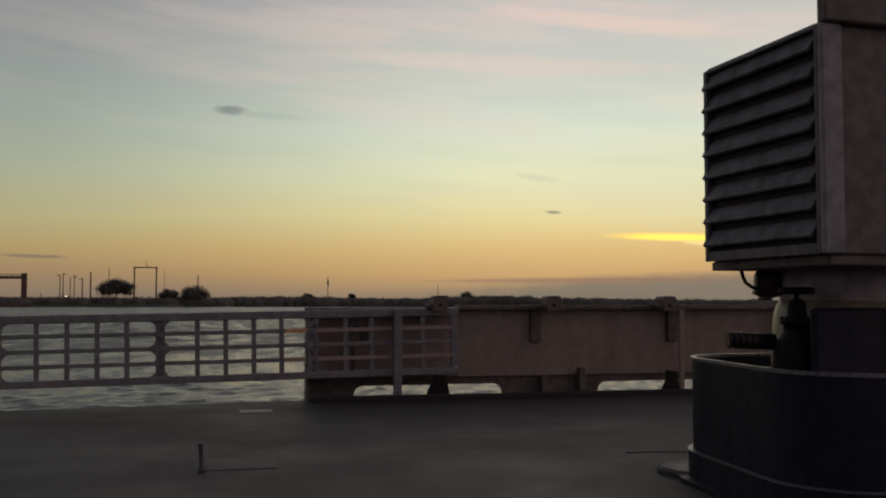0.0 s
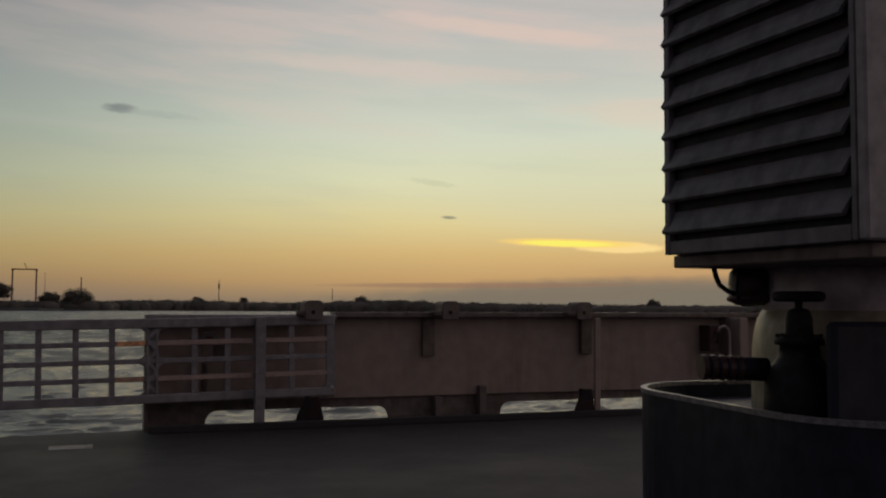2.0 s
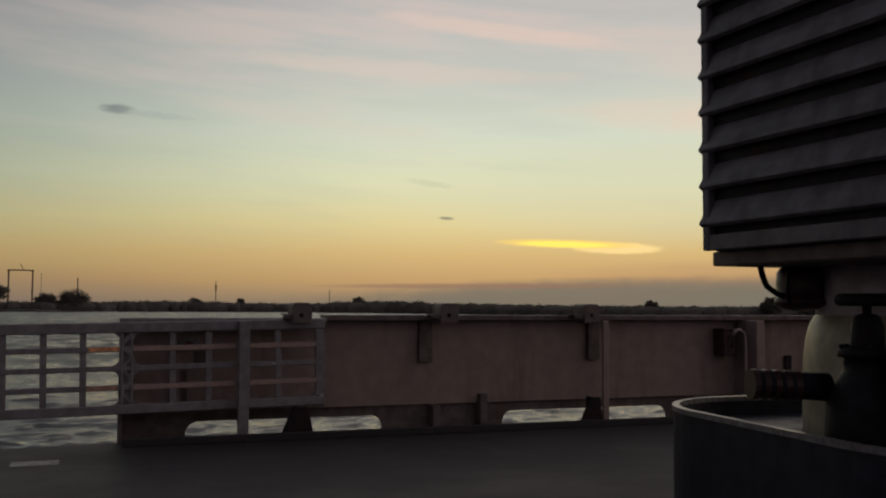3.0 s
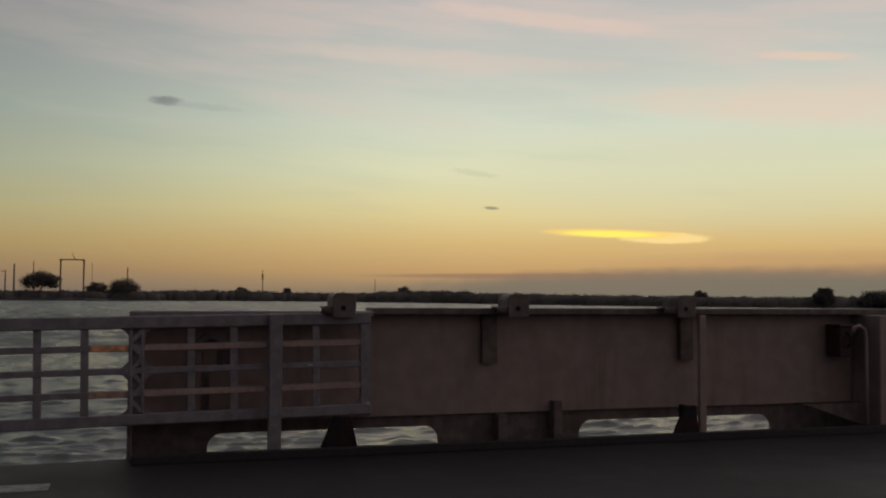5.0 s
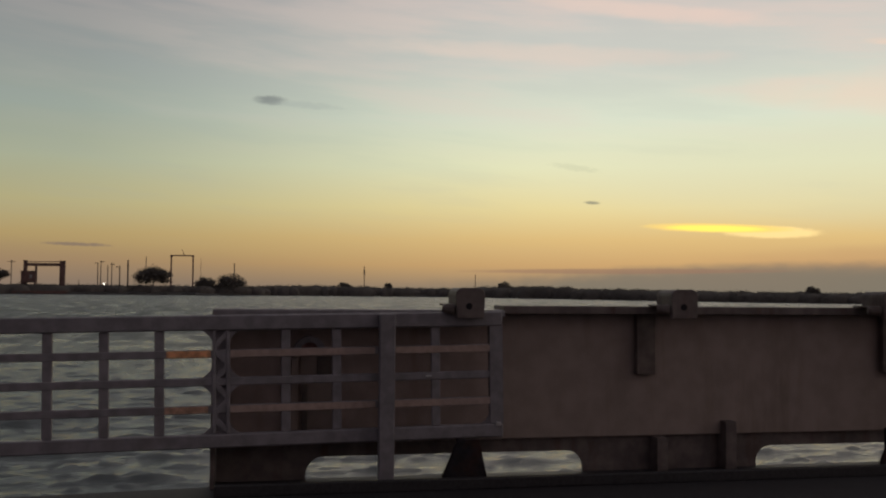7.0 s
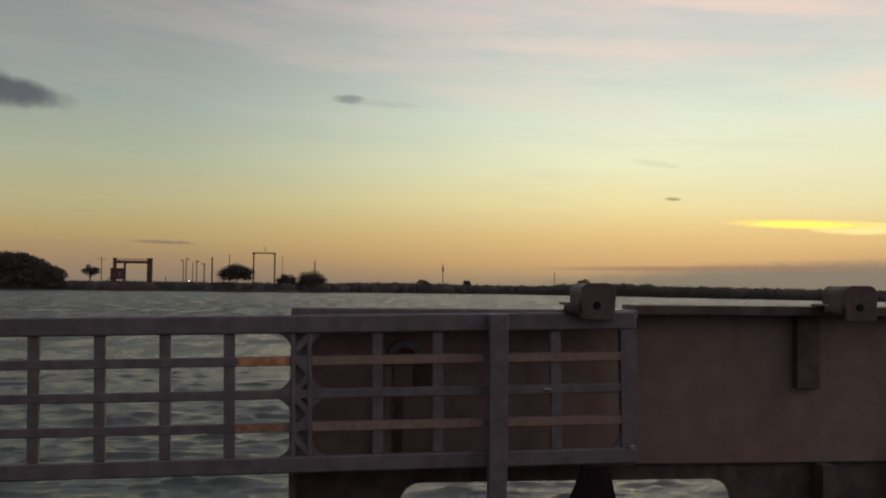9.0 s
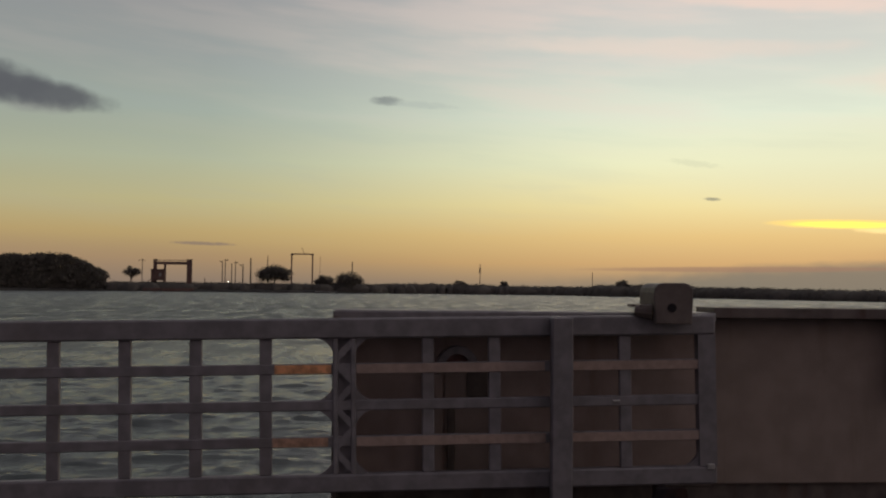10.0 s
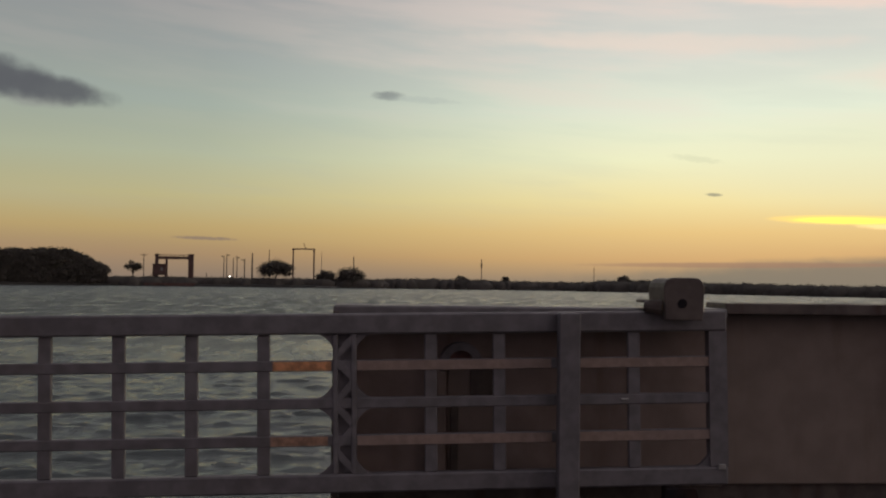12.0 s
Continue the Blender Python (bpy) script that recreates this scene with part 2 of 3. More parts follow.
RUST_STEEL = material("rusty_far_steel", (0.15, 0.085, 0.07), 0.75, grain=1.0, vary=0.3, stain=(0.07, 0.045, 0.04), stain_scale=0.5, bump=0.0)
FARSTEEL = material("far_dark_steel", (0.06, 0.052, 0.05), 0.7, grain=1.0, vary=0.2, bump=0.0)
TIMBER = material("weathered_pole_timber", (0.08, 0.065, 0.055), 0.85, grain=2.0, vary=0.3, bump=0.0)

GLOW = bpy.data.materials.new("lit_lamp_glass")
GLOW.use_nodes = True
GLOW.node_tree.nodes["Principled BSDF"].inputs["Emission Color"].default_value = (1.0, 0.95, 0.85, 1)
GLOW.node_tree.nodes["Principled BSDF"].inputs["Emission Strength"].default_value = 6.0

WATER = bpy.data.materials.new("choppy_river_water")
WATER.use_nodes = True
n, l = WATER.node_tree.nodes, WATER.node_tree.links
bsdf = n["Principled BSDF"]
bsdf.inputs["Base Color"].default_value = (0.1, 0.112, 0.105, 1)
bsdf.inputs["IOR"].default_value = 1.333
geo = n.new("ShaderNodeNewGeometry")
spot = n.new("ShaderNodeSeparateXYZ")
l.new(geo.outputs["Position"], spot.inputs[0])
n_y = spot.outputs[1]
stretch = n.new("ShaderNodeMapping")
stretch.inputs["Scale"].default_value = (0.24, 1.0, 1.0)
l.new(geo.outputs["Position"], stretch.inputs["Vector"])
chop = n.new("ShaderNodeTexNoise")
chop.inputs["Scale"].default_value, chop.inputs["Detail"].default_value, chop.inputs["Roughness"].default_value = 4.6, 6.0, 0.62
l.new(stretch.outputs[0], chop.inputs["Vector"])
bump = n.new("ShaderNodeBump")
bump.inputs["Strength"].default_value, bump.inputs["Distance"].default_value = 0.7, 0.125
swell = n.new("ShaderNodeTexNoise")
swell.inputs["Scale"].default_value, swell.inputs["Detail"].default_value, swell.inputs["Roughness"].default_value = 0.3, 5.0, 0.6
l.new(stretch.outputs[0], swell.inputs["Vector"])
dash_map, dash = n.new("ShaderNodeMapping"), n.new("ShaderNodeTexNoise")
dash_map.inputs["Scale"].default_value = (0.5, 0.16, 1.0)
l.new(geo.outputs["Position"], dash_map.inputs["Vector"])
l.new(dash_map.outputs[0], dash.inputs["Vector"])
dash.inputs["Scale"].default_value, dash.inputs["Detail"].default_value, dash.inputs["Roughness"].default_value = 1.0, 5.0, 0.6
l.new(math_node(n, "ADD", chop.outputs[0], math_node(n, "MULTIPLY", swell.outputs[0], smooth(n, n_y, 60.0, 160.0, 0.0, 9.0))), bump.inputs["Height"])
l.new(bump.outputs[0], bsdf.inputs["Normal"])
merged = smooth(n, n_y, 16.0, 85.0, 0.07, 0.42)  # small ripples merge into gloss far off
gusts = smooth(n, dash.outputs[0], 0.36, 0.64, 0.6, 1.4)
l.new(math_node(n, "MULTIPLY", merged, gusts), bsdf.inputs["Roughness"])
l.new(smooth(n, n_y, 130.0, 270.0, 0.5, 1.0), bsdf.inputs["Specular IOR Level"])  # added sheen: specular level rises with distance to brighten the far reach


# ---- mesh helpers ----
def mesh_of(name, bm, mat, flat=True):
    me = bpy.data.meshes.new(name)
    bmesh.ops.recalc_face_normals(bm, faces=bm.faces)
    bm.to_mesh(me)
    bm.free()
    if not flat:
        for p in me.polygons:
            p.use_smooth = True
    me.materials.append(mat)
    return me


def part(name, bm, mat, parent=None, label="", smooth_shade=False):
    """One mesh object under a thing (or a thing of its own)."""
    ob = new(name, mesh_of(name, bm, mat, not smooth_shade) if isinstance(bm, bmesh.types.BMesh) else bm)
    ob.parent = parent
    if label:
        ob["label"] = label
    return ob


def thing(name, at, label, category, group="", kind="", m=None):
    ob = new(name)
    ob.empty_display_size = 0.2
    ob.matrix_basis = m if m is not None else pose(*at)
    return tagged(ob, label, category, group, kind)


def box(x0, x1, y0, y1, z0, z1, bevel=0.004, bm=None):
    own = bm is None
    bm = bm or bmesh.new()
    made = bmesh.ops.create_cube(bm, size=1.0)["verts"]
    bmesh.ops.transform(bm, verts=made, matrix=Matrix.LocRotScale(((x0 + x1) / 2, (y0 + y1) / 2, (z0 + z1) / 2), None, (x1 - x0, y1 - y0, z1 - z0)))
    if bevel and own:
        bmesh.ops.bevel(bm, geom=bm.edges[:], offset=bevel, segments=1, affect="EDGES")
    return bm


def rod(a, b, r, r2=None, seg=12, bm=None):
    """A round bar from a to b."""
    bm = bm or bmesh.new()
    a, b = Vector(a), Vector(b)
    m = Matrix.Translation((a + b) / 2) @ (b - a).to_track_quat("Z", "Y").to_matrix().to_4x4()
    bmesh.ops.create_cone(bm, cap_ends=True, segments=seg, radius1=r, radius2=r if r2 is None else r2, depth=(b - a).length, matrix=m)
    return bm


def plate(outline, y0, y1, bm=None):
    """A flat plate with an outline in x and z, from y0 to y1."""
    bm = bm or bmesh.new()
    front = [bm.verts.new((x, y0, z)) for x, z in outline]
    back = [bm.verts.new((x, y1, z)) for x, z in outline]
    bm.faces.new(front), bm.faces.new(back[::-1])
    for k in range(len(outline)):
        j = (k + 1) % len(outline)
        bm.faces.new((front[k], back[k], back[j], front[j]))
    return bm


def lathe(profile, seg=32, centre=(0, 0), bm=None):
    """A turned body from rows of radius, height."""
    bm = bm or bmesh.new()
    rings = [[bm.verts.new((centre[0] + r * math.cos(2 * math.pi * k / seg), centre[1] + r * math.sin(2 * math.pi * k / seg), z)) for k in range(seg)] for r, z in profile]
    for lo, hi in zip(rings, rings[1:]):
        for k in range(seg):
            bm.faces.new((lo[k], lo[(k + 1) % seg], hi[(k + 1) % seg], hi[k]))
    bm.faces.new(rings[0][::-1]), bm.faces.new(rings[-1])
    return bm


def tube(points, r, seg=8):
    """A bent pipe through points."""
    bm = bmesh.new()
    pts = [Vector(p) for p in points]
    rings = []
    for k, p in enumerate(pts):
        d = (pts[min(k + 1, len(pts) - 1)] - pts[max(k - 1, 0)]).normalized()
        q = d.to_track_quat("Z", "Y")
        rings.append([bm.verts.new(p + q @ Vector((r * math.cos(2 * math.pi * j / seg), r * math.sin(2 * math.pi * j / seg), 0))) for j in range(seg)])
    for lo, hi in zip(rings, rings[1:]):
        off = min(range(seg), key=lambda o: sum((lo[j].co - hi[(j + o) % seg].co).length for j in range(seg)))
        for j in range(seg):
            bm.faces.new((lo[j], lo[(j + 1) % seg], hi[(j + 1 + off) % seg], hi[(j + off) % seg]))
    bm.faces.new(rings[0][::-1]), bm.faces.new(rings[-1])
    return bm


# ---- water ----
WATER_Z = -2.3


def water_sheet():
    rng = np.random.default_rng(4)
    near = 11.5 * np.exp(np.arange(0, 1200) * 0.00304)
    ys = np.concatenate([[-4000, -300, -40, 0, 8, 10.5], near, [near[-1] + 40, 700, 1500, 4500]])
    u = np.linspace(0, 1, 620)
    left, right = -0.45 * np.abs(ys) - 5, 1.05 * np.abs(ys) + 5
    xs = left[:, None] + (right - left)[:, None] * u[None, :]
    xs = np.concatenate([np.full((len(ys), 1), -9000.0), xs, np.full((len(ys), 1), 9000.0)], axis=1)
    yy = np.repeat(ys[:, None], xs.shape[1], axis=1)
    step = np.maximum(0.00304 * np.abs(yy), (right - left)[:, None] / 620)
    z = np.zeros_like(xs)
    for i in range(110):
        wave = 0.2 * 4 ** rng.uniform(0, 1) if i < 75 else 0.8 * 3.2 ** rng.uniform(0, 1)
        way = rng.normal(1.66, 0.4)
        k = 2 * np.pi / wave
        ph = k * (xs * np.cos(way) + yy * np.sin(way)) + rng.uniform(0, 6.28)
        gust = 0.6 + 0.4 * np.sin(xs * rng.uniform(0.02, 0.12) + yy * rng.uniform(0.02, 0.15) + rng.uniform(0, 6.28))
        fade = np.clip((wave / step - 2.0) / 2.0, 0, 1)
        z += (0.0125 if i < 75 else 0.0066) * wave * fade * gust * (1 - 2 * np.abs(np.sin(ph / 2)))
    z += 7 * z ** 2  # peaked crests, flat troughs
    z -= z.mean()
    z[:, 0] = z[:, -1] = 0
    r, c = xs.shape
    co = np.stack([xs, yy, z + WATER_Z], axis=-1).reshape(-1, 3)
    idx = np.arange(r * c).reshape(r, c)
    quads = np.stack([idx[:-1, :-1], idx[:-1, 1:], idx[1:, 1:], idx[1:, :-1]], axis=-1).reshape(-1, 4)
    me = bpy.data.meshes.new("water")
    me.vertices.add(len(co)), me.loops.add(quads.size), me.polygons.add(len(quads))
    me.vertices.foreach_set("co", co.ravel())
    me.loops.foreach_set("vertex_index", quads.ravel())
    me.polygons.foreach_set("loop_start", np.arange(0, quads.size, 4))
    me.polygons.foreach_set("use_smooth", np.ones(len(quads), dtype=bool))
    me.update(calc_edges=True)
    me.materials.append(WATER)
    return tagged(new("water", me), "choppy grey-green river water reflecting the dusk sky", "water", kind="structure")


water_sheet()


# ---- far shore ----
def leaf_cloud(lumps, count, size, seed, core=0.78, spread=1.22):
    """Many small leaf clumps over lumps (x, y, z, rx, ry, rz), round darker cores."""
    rng = np.random.default_rng(seed)
    lumps = np.array(lumps, dtype=float)
    weight = lumps[:, 3] * lumps[:, 5]
    pick = rng.choice(len(lumps), count, p=weight / weight.sum())
    d = rng.normal(size=(count, 3))
    d /= np.linalg.norm(d, axis=1)[:, None]
    d[:, 2] = np.where(rng.random(count) < 0.7, np.abs(d[:, 2]), d[:, 2])
    p = lumps[pick, :3] + d * lumps[pick, 3:] * rng.uniform(0.7, spread, (count, 1))
    a, b = rng.normal(size=(count, 3)), rng.normal(size=(count, 3))
    a /= np.linalg.norm(a, axis=1)[:, None]
    b -= a * (a * b).sum(1)[:, None]
    b /= np.linalg.norm(b, axis=1)[:, None]
    s = size * rng.uniform(0.5, 1.5, (count, 1))
    co = np.stack([p - a * s, p + b * s * 0.6, p + a * s, p - b * s * 0.6], axis=1).reshape(-1, 3)
    verts, faces = co.tolist(), np.arange(count * 4).reshape(-1, 4).tolist()
    for x, y, z, rx, ry, rz in lumps:
        base = len(verts)
        rings, seg = 6, 9
        for i in range(rings + 1):
            th = math.pi * i / rings
            for j in range(seg):
                ph = 2 * math.pi * j / seg + i * 0.4
                w = core * rng.uniform(0.9, 1.04)
                verts.append((x + rx * w * math.sin(th) * math.cos(ph), y + ry * w * math.sin(th) * math.sin(ph), z + rz * w * math.cos(th)))
        for i in range(rings):
            for j in range(seg):
                q = base + i * seg
                faces.append((q + j, q + (j + 1) % seg, q + seg + (j + 1) % seg, q + seg + j))
    me = bpy.data.meshes.new("foliage")
    me.from_pydata(verts, [], faces)
    me.polygons.foreach_set("use_smooth", np.ones(len(faces), dtype=bool))
    me.materials.append(LEAF)
    return me


def bank_line(x):
    """How far off the water's edge lies; the bank draws nearer to the right."""
    bends = ((30, 428), (80, 414), (104, 390), (118, 370), (131, 344), (146, 315), (162, 293), (177, 279), (193, 267), (262, 250), (600, 236))
    return float(np.interp(x, [b[0] for b in bends], [b[1] for b in bends]))


def shore_land():
    """Low bank from the near spit to the far right shore."""
    rng = np.random.default_rng(8)
    bm = bmesh.new()
    xs = np.concatenate([[-2500, -900, -400], np.linspace(-200, 560, 200), [900, 2500]])
    rows = []
    for x in xs:
        if x < 8:
            front = 418 + 3 * math.sin(x * 0.05) + rng.uniform(-1.5, 1.5)
        else:
            front = bank_line(x) + 2 * math.sin(x * 0.05) + rng.uniform(-1, 1)
        if x < -112:
            front -= min(30, (-112 - x) * 0.6)
        rows.append([bm.verts.new((x, front, -2.6)), bm.verts.new((x, front + 1.5, -1.7 + rng.uniform(-0.2, 0.2))), bm.verts.new((x, front + 12, -0.9 + rng.uniform(-0.3, 0.3))),
                     bm.verts.new((x, front + 60, -0.6)), bm.verts.new((x, 1500, -0.5))])
    for a, b in zip(rows, rows[1:]):
        for k in range(4):
            bm.faces.new((a[k], b[k], b[k + 1], a[k + 1]))
    ob = part("ground", bm, SHORE)
    tagged(ob, "low muddy river bank across the water", "shore", kind="structure")


shore_land()


def far_woods():
    rng = random.Random(3)
    lumps = []
    x = -112.0
    while x < 560:
        if x < 5:
            y, tall = 426 + rng.uniform(-3, 6), 2.2
        else:
            y = bank_line(x) + 4
            tall = 2.1 + 0.35 * math.sin(x * 0.06) + 0.3 * math.sin(x * 0.017 + 1)
            if 98 < x < 125:
                tall += 0.9
            tall = 1.2 + (tall - 1.2) * y / 430
        for k in range(3):
            w = rng.choice((2.6, 4.5, 7.0)) * rng.uniform(0.8, 1.2)
            top = tall + rng.uniform(-0.35, 0.05) + (0.5 if rng.random() < 0.03 else 0.0)
            lumps.append((x + rng.uniform(-2, 2), y + rng.uniform(-2, 9), -1.9, w, 3.0, top + 1.9))
        x += 1.1 if 110 < x < 200 else 1.8
    me = leaf_cloud(lumps, 210000, 0.19, 5, 0.88, 1.02)
    tagged(new("far_woods", me), "dark low scrub and woods along the far bank", "woods", kind="stuff")


far_woods()


def tree(x, y, ground, top, width, lumps, leaves, seed, label, low=0.42, trunk_r=0.35):
    rng = random.Random(seed)
    t = thing("tree", (x, y, ground), label, "tree", "trees on the far bank")
    h = top - ground
    bm = rod((0, 0, -0.6), (rng.uniform(-0.3, 0.3), 0, h * 0.6), trunk_r, trunk_r * 0.5, 8)
    for k in range(5):
        a = rng.uniform(0, 6.28)
        rod((0, 0, h * rng.uniform(0.2, 0.45)), (math.cos(a) * width * 0.33, math.sin(a) * width * 0.3, h * rng.uniform(0.6, 0.85)), trunk_r * 0.45, trunk_r * 0.15, 6, bm)
    part("trunk", bm, BARK, t)
    bits = []
    for k in range(lumps):
        a, r = rng.uniform(0, 6.28), math.sqrt(rng.random()) * 0.86
        dome = low + (0.9 - low) * math.sqrt(max(0.0, 1 - r * r))
        s = width * rng.uniform(0.085, 0.14)
        z = low + (dome - low) * rng.uniform(0.0, 1.0) ** 0.6
        bits.append((math.cos(a) * r * width * 0.5, math.sin(a) * r * width * 0.5, h * z, s, s, s * 0.8))
    part("crown", leaf_cloud(bits, leaves * 3, 0.19, seed, 0.42, 1.7), None, t)
    return t


tree(-100.3, 431, 0.0, 8.9, 7.0, 30, 1150, 1, "small dark umbrella-shaped tree standing alone on the bank", 0.5)
tree(-39.3, 430, -0.2, 9.3, 14.5, 84, 4320, 22, "broad dark round-crowned tree beside the gantry", 0.3)
tree(-17.6, 429, -1.2, 6.3, 8.6, 50, 2340, 23, "low dark round shrub tree on the bank", 0.0)
tree(-6.6, 428, -1.2, 7.0, 12.4, 70, 3420, 24, "low dark spreading shrub tree beside a pole", 0.0)
tree(209.0, 262, -1.4, 4.3, 6.6, 64, 2600, 5, "dark round tree on the far bank", 0.0)
tree(226.0, 258, -1.4, 3.2, 10.0, 80, 3200, 6, "dark round tree on the far bank", 0.0)
tree(180.0, 288, -1.4, 2.9, 5.0, 44, 1500, 7, "dark round tree on the far bank", 0.0)
tree(42.0, 434, -1.0, 3.7, 6.5, 44, 1300, 8, "dark round tree on the far bank", 0.0)
tree(61.5, 430, -1.0, 3.7, 5.0, 40, 1200, 9, "dark round tree on the far bank", 0.0)
tree(108.0, 402, -1.2, 4.2, 9.0, 50, 1700, 10, "dark round tree on the far bank", 0.0)


def thicket():
    rng = random.Random(12)
    lumps = []
    for k in range(420):
        x = rng.uniform(-216, -112)
        edge = max(0.0, min(1.0, (-110 - x) / 15)) ** 0.5
        crest = 13.9 + 0.35 * math.sin(x * 0.23) + 0.45 * math.sin(x * 0.61 + 1.0)
        top = -1.5 + crest * (0.2 + 0.8 * edge)
        size = rng.uniform(1.4, 2.8)
        z = top - size * 0.8 - abs(rng.gauss(0, 0.4)) if k % 3 == 0 else rng.uniform(-1.2, max(-1.0, top - size))
        y = 424 - min(24, (-112 - x) * 0.5) + rng.uniform(0, 3) + (3 if k % 3 == 0 else 0)
        lumps.append((x, y, z, size * 1.3, size, size))
    for k in range(60):
        x = -216 + k * 1.75
        edge = max(0.0, min(1.0, (-110 - x) / 15)) ** 0.5
        high = (12.2 + 0.4 * math.sin(x * 0.23)) * (0.2 + 0.8 * edge)
        lumps.append((x, 427 - min(24, (-112 - x) * 0.5), -1.5, 3.0, 3.0, high))
    me = leaf_cloud(lumps, 210000, 0.3, 6, 0.64, 1.22)
    tagged(new("thicket", me), "dense dark thicket of shrubs at the water's edge", "thicket", kind="stuff")


thicket()


def pole(x, top, r=0.14, y=430.0, arm=None, label="bare dark timber pole on the far bank", ground=-1.0):
    p = thing("utility_pole", (x, y, ground), label, "pole", "poles on the far bank")
    part("shaft", rod((0, 0, -0.5), (0, 0, top - ground), r, r * 0.75, 8), TIMBER, p)
    if arm:
        x0, x1, z = arm
        part("crossarm", box(x0, x1, -0.08, 0.08, z - ground - 0.1, z - ground + 0.1, 0), TIMBER, p)
        if "lamp" in label:
            xe = x0 if abs(x0) > abs(x1) else x1
            part("lamp_head", box(xe - 0.35, xe + 0.35, -0.2, 0.2, z - ground - 0.22, z - ground + 0.16, 0.04), FARSTEEL, p)
    return p


pole(-95.6, 11.8, 0.2, arm=(-1.6, 1.6, 11.0), label="dark timber utility pole with a crossarm")
pole(-61.6, 11.0, 0.22, arm=(-0.8, 0.3, 10.9), label="dark lamp pole with a short arm")
pole(-60.4, 11.9, 0.22, arm=(-0.4, 0.9, 11.5), label="dark lamp pole with a short arm")
pole(-57.6, 10.2, 0.2)
pole(-56.0, 11.2, 0.2, arm=(-0.7, 0.7, 10.4), label="dark lamp pole with a short arm")
pole(-52.8, 9.8, 0.28, arm=(-1.1, 0.1, 9.4), label="dark lamp pole with a short arm")
pole(-49.5, 12.5, 0.36, label="thick dark timber mooring pile")
pole(-42.2, 13.8, 0.2)
pole(-19.6, 13.4, 0.1, label="thin dark whip pole beside the gantry")
pole(-5.6, 11.5, 0.28, label="thick dark timber mooring pile")
mast = pole(51.4, 11.3, 0.2, 436, label="tall dark channel mast on the far bank")
part("dayboard", box(-0.38, 0.3, -0.3, -0.22, 8.6, 10.6, 0.02), FARSTEEL, mast)
part("platform", box(-0.5, 0.5, -0.4, 0.4, 8.2, 8.4, 0.02), FARSTEEL, mast)
pole(95.5, 7.6, 0.16, 406)
pole(-69.0, 3.6, 0.2, label="short dark timber post")


def gantry():
    g = thing("hoist_gantry", (-27.4, 430, -1.0), "tall slim steel portal gantry beside the landing", "gantry")
    for x in (-4.5, 4.5):
        part("post", box(x - 0.3, x + 0.3, -0.3, 0.3, -0.6, 15.7, 0.03), RUST_STEEL, g)
    part("beam", box(-4.9, 4.9, -0.25, 0.25, 15.25, 15.75, 0.03), RUST_STEEL, g)
    for x in (-4.5, 4.5):
        part("bracket", box(x - 0.55, x + 0.55, -0.35, 0.35, 15.0, 15.35, 0.03), RUST_STEEL, g)
    part("aerial", rod((0.9, 0, 15.7), (-0.2, 0, 18.2), 0.14, 0.1, 6), RUST_STEEL, g)


gantry()


def landing_frame():
    g = thing("ramp_lift_frame", (-82.8, 430, -1.0), "dark heavy steel lift frame of a ferry landing ramp", "gantry")
    for x, w in ((-7.3, 0.65), (7.2, 1.05)):
        part("post", box(x - w, x + w, -0.8, 0.8, -1.0, 12.3, 0.05), RUST_STEEL, g)
        part("post_cap", box(x - w - 0.15, x + w + 0.15, -0.9, 0.9, 12.31, 12.6, 0.05), RUST_STEEL, g)
    part("beam", box(-6.6, 6.1, -0.6, 0.6, 10.3, 11.5, 0.05), RUST_STEEL, g)
    part("top_chord", box(-6.6, 6.1, -0.2, 0.2, 12.05, 12.28, 0.02), RUST_STEEL, g)
    for k in range(7):
        x = -6.0 + k * 1.95
        part("tie", rod((x, 0, 11.5), (x + 0.9, 0, 12.06), 0.08, seg=6), RUST_STEEL, g)
    house = part("machine_house", box(-8.6, -3.0, -2.2, -0.9, 3.4, 8.0, 0.05), RUST_STEEL, g)
    part("house_roof", box(-8.9, -2.8, -2.5, -0.82, 8.01, 8.25, 0.03), RUST_STEEL, house)
    part("house_window", box(-5.2, -4.2, -2.26, -2.205, 5.2, 6.6, 0.02), PALE, house)
    part("side_post", box(-3.5, -2.7, -0.7, 0.3, -1.0, 10.29, 0.04), RUST_STEEL, g)
    for z0 in (0.2, 1.4):
        part("brace", rod((-11.8, -1.4, z0), (-8.65, -1.4, z0 + 2.6), 0.13, seg=6), RUST_STEEL, g)
    for x in (-8.3, -3.2, 0.6):
        part("pile", box(x - 0.35, x + 0.35, -1.8, -0.95, -1.8, 3.39 if x < 0 else 1.59, 0.03), RUST_STEEL, g)
    part("ramp_deck", box(-10.5, 10.5, -9.0, -0.9, -1.2, 0.1, 0.05), RUST_STEEL, g)
    winch = part("winch_house", box(0.9, 3.4, -2.0, -1.1, 0.1, 1.7, 0.05), RUST_STEEL, g)
    part("winch_cover", box(1.9, 3.3, -1.9, -1.2, 1.71, 2.6, 0.1), RUST_STEEL, winch)
    part("drum", rod((4.4, -1.5, 0.1), (4.4, -1.5, 2.0), 0.5, 0.45, 10), RUST_STEEL, g)


landing_frame()

dock = thing("floating_dock", (-16.0, 416.0, -2.1), "low pale floating dock moored at the bank", "dock")
part("platform", box(-5.0, 4.5, -1.2, 1.2, 0.15, 0.5, 0.04), PALE, dock)
for x in (-4.2, 0.0, 3.8):
    part("pontoon", rod((x, -1.0, 0.05), (x, 1.0, 0.05), 0.3, seg=10), FARSTEEL, dock)

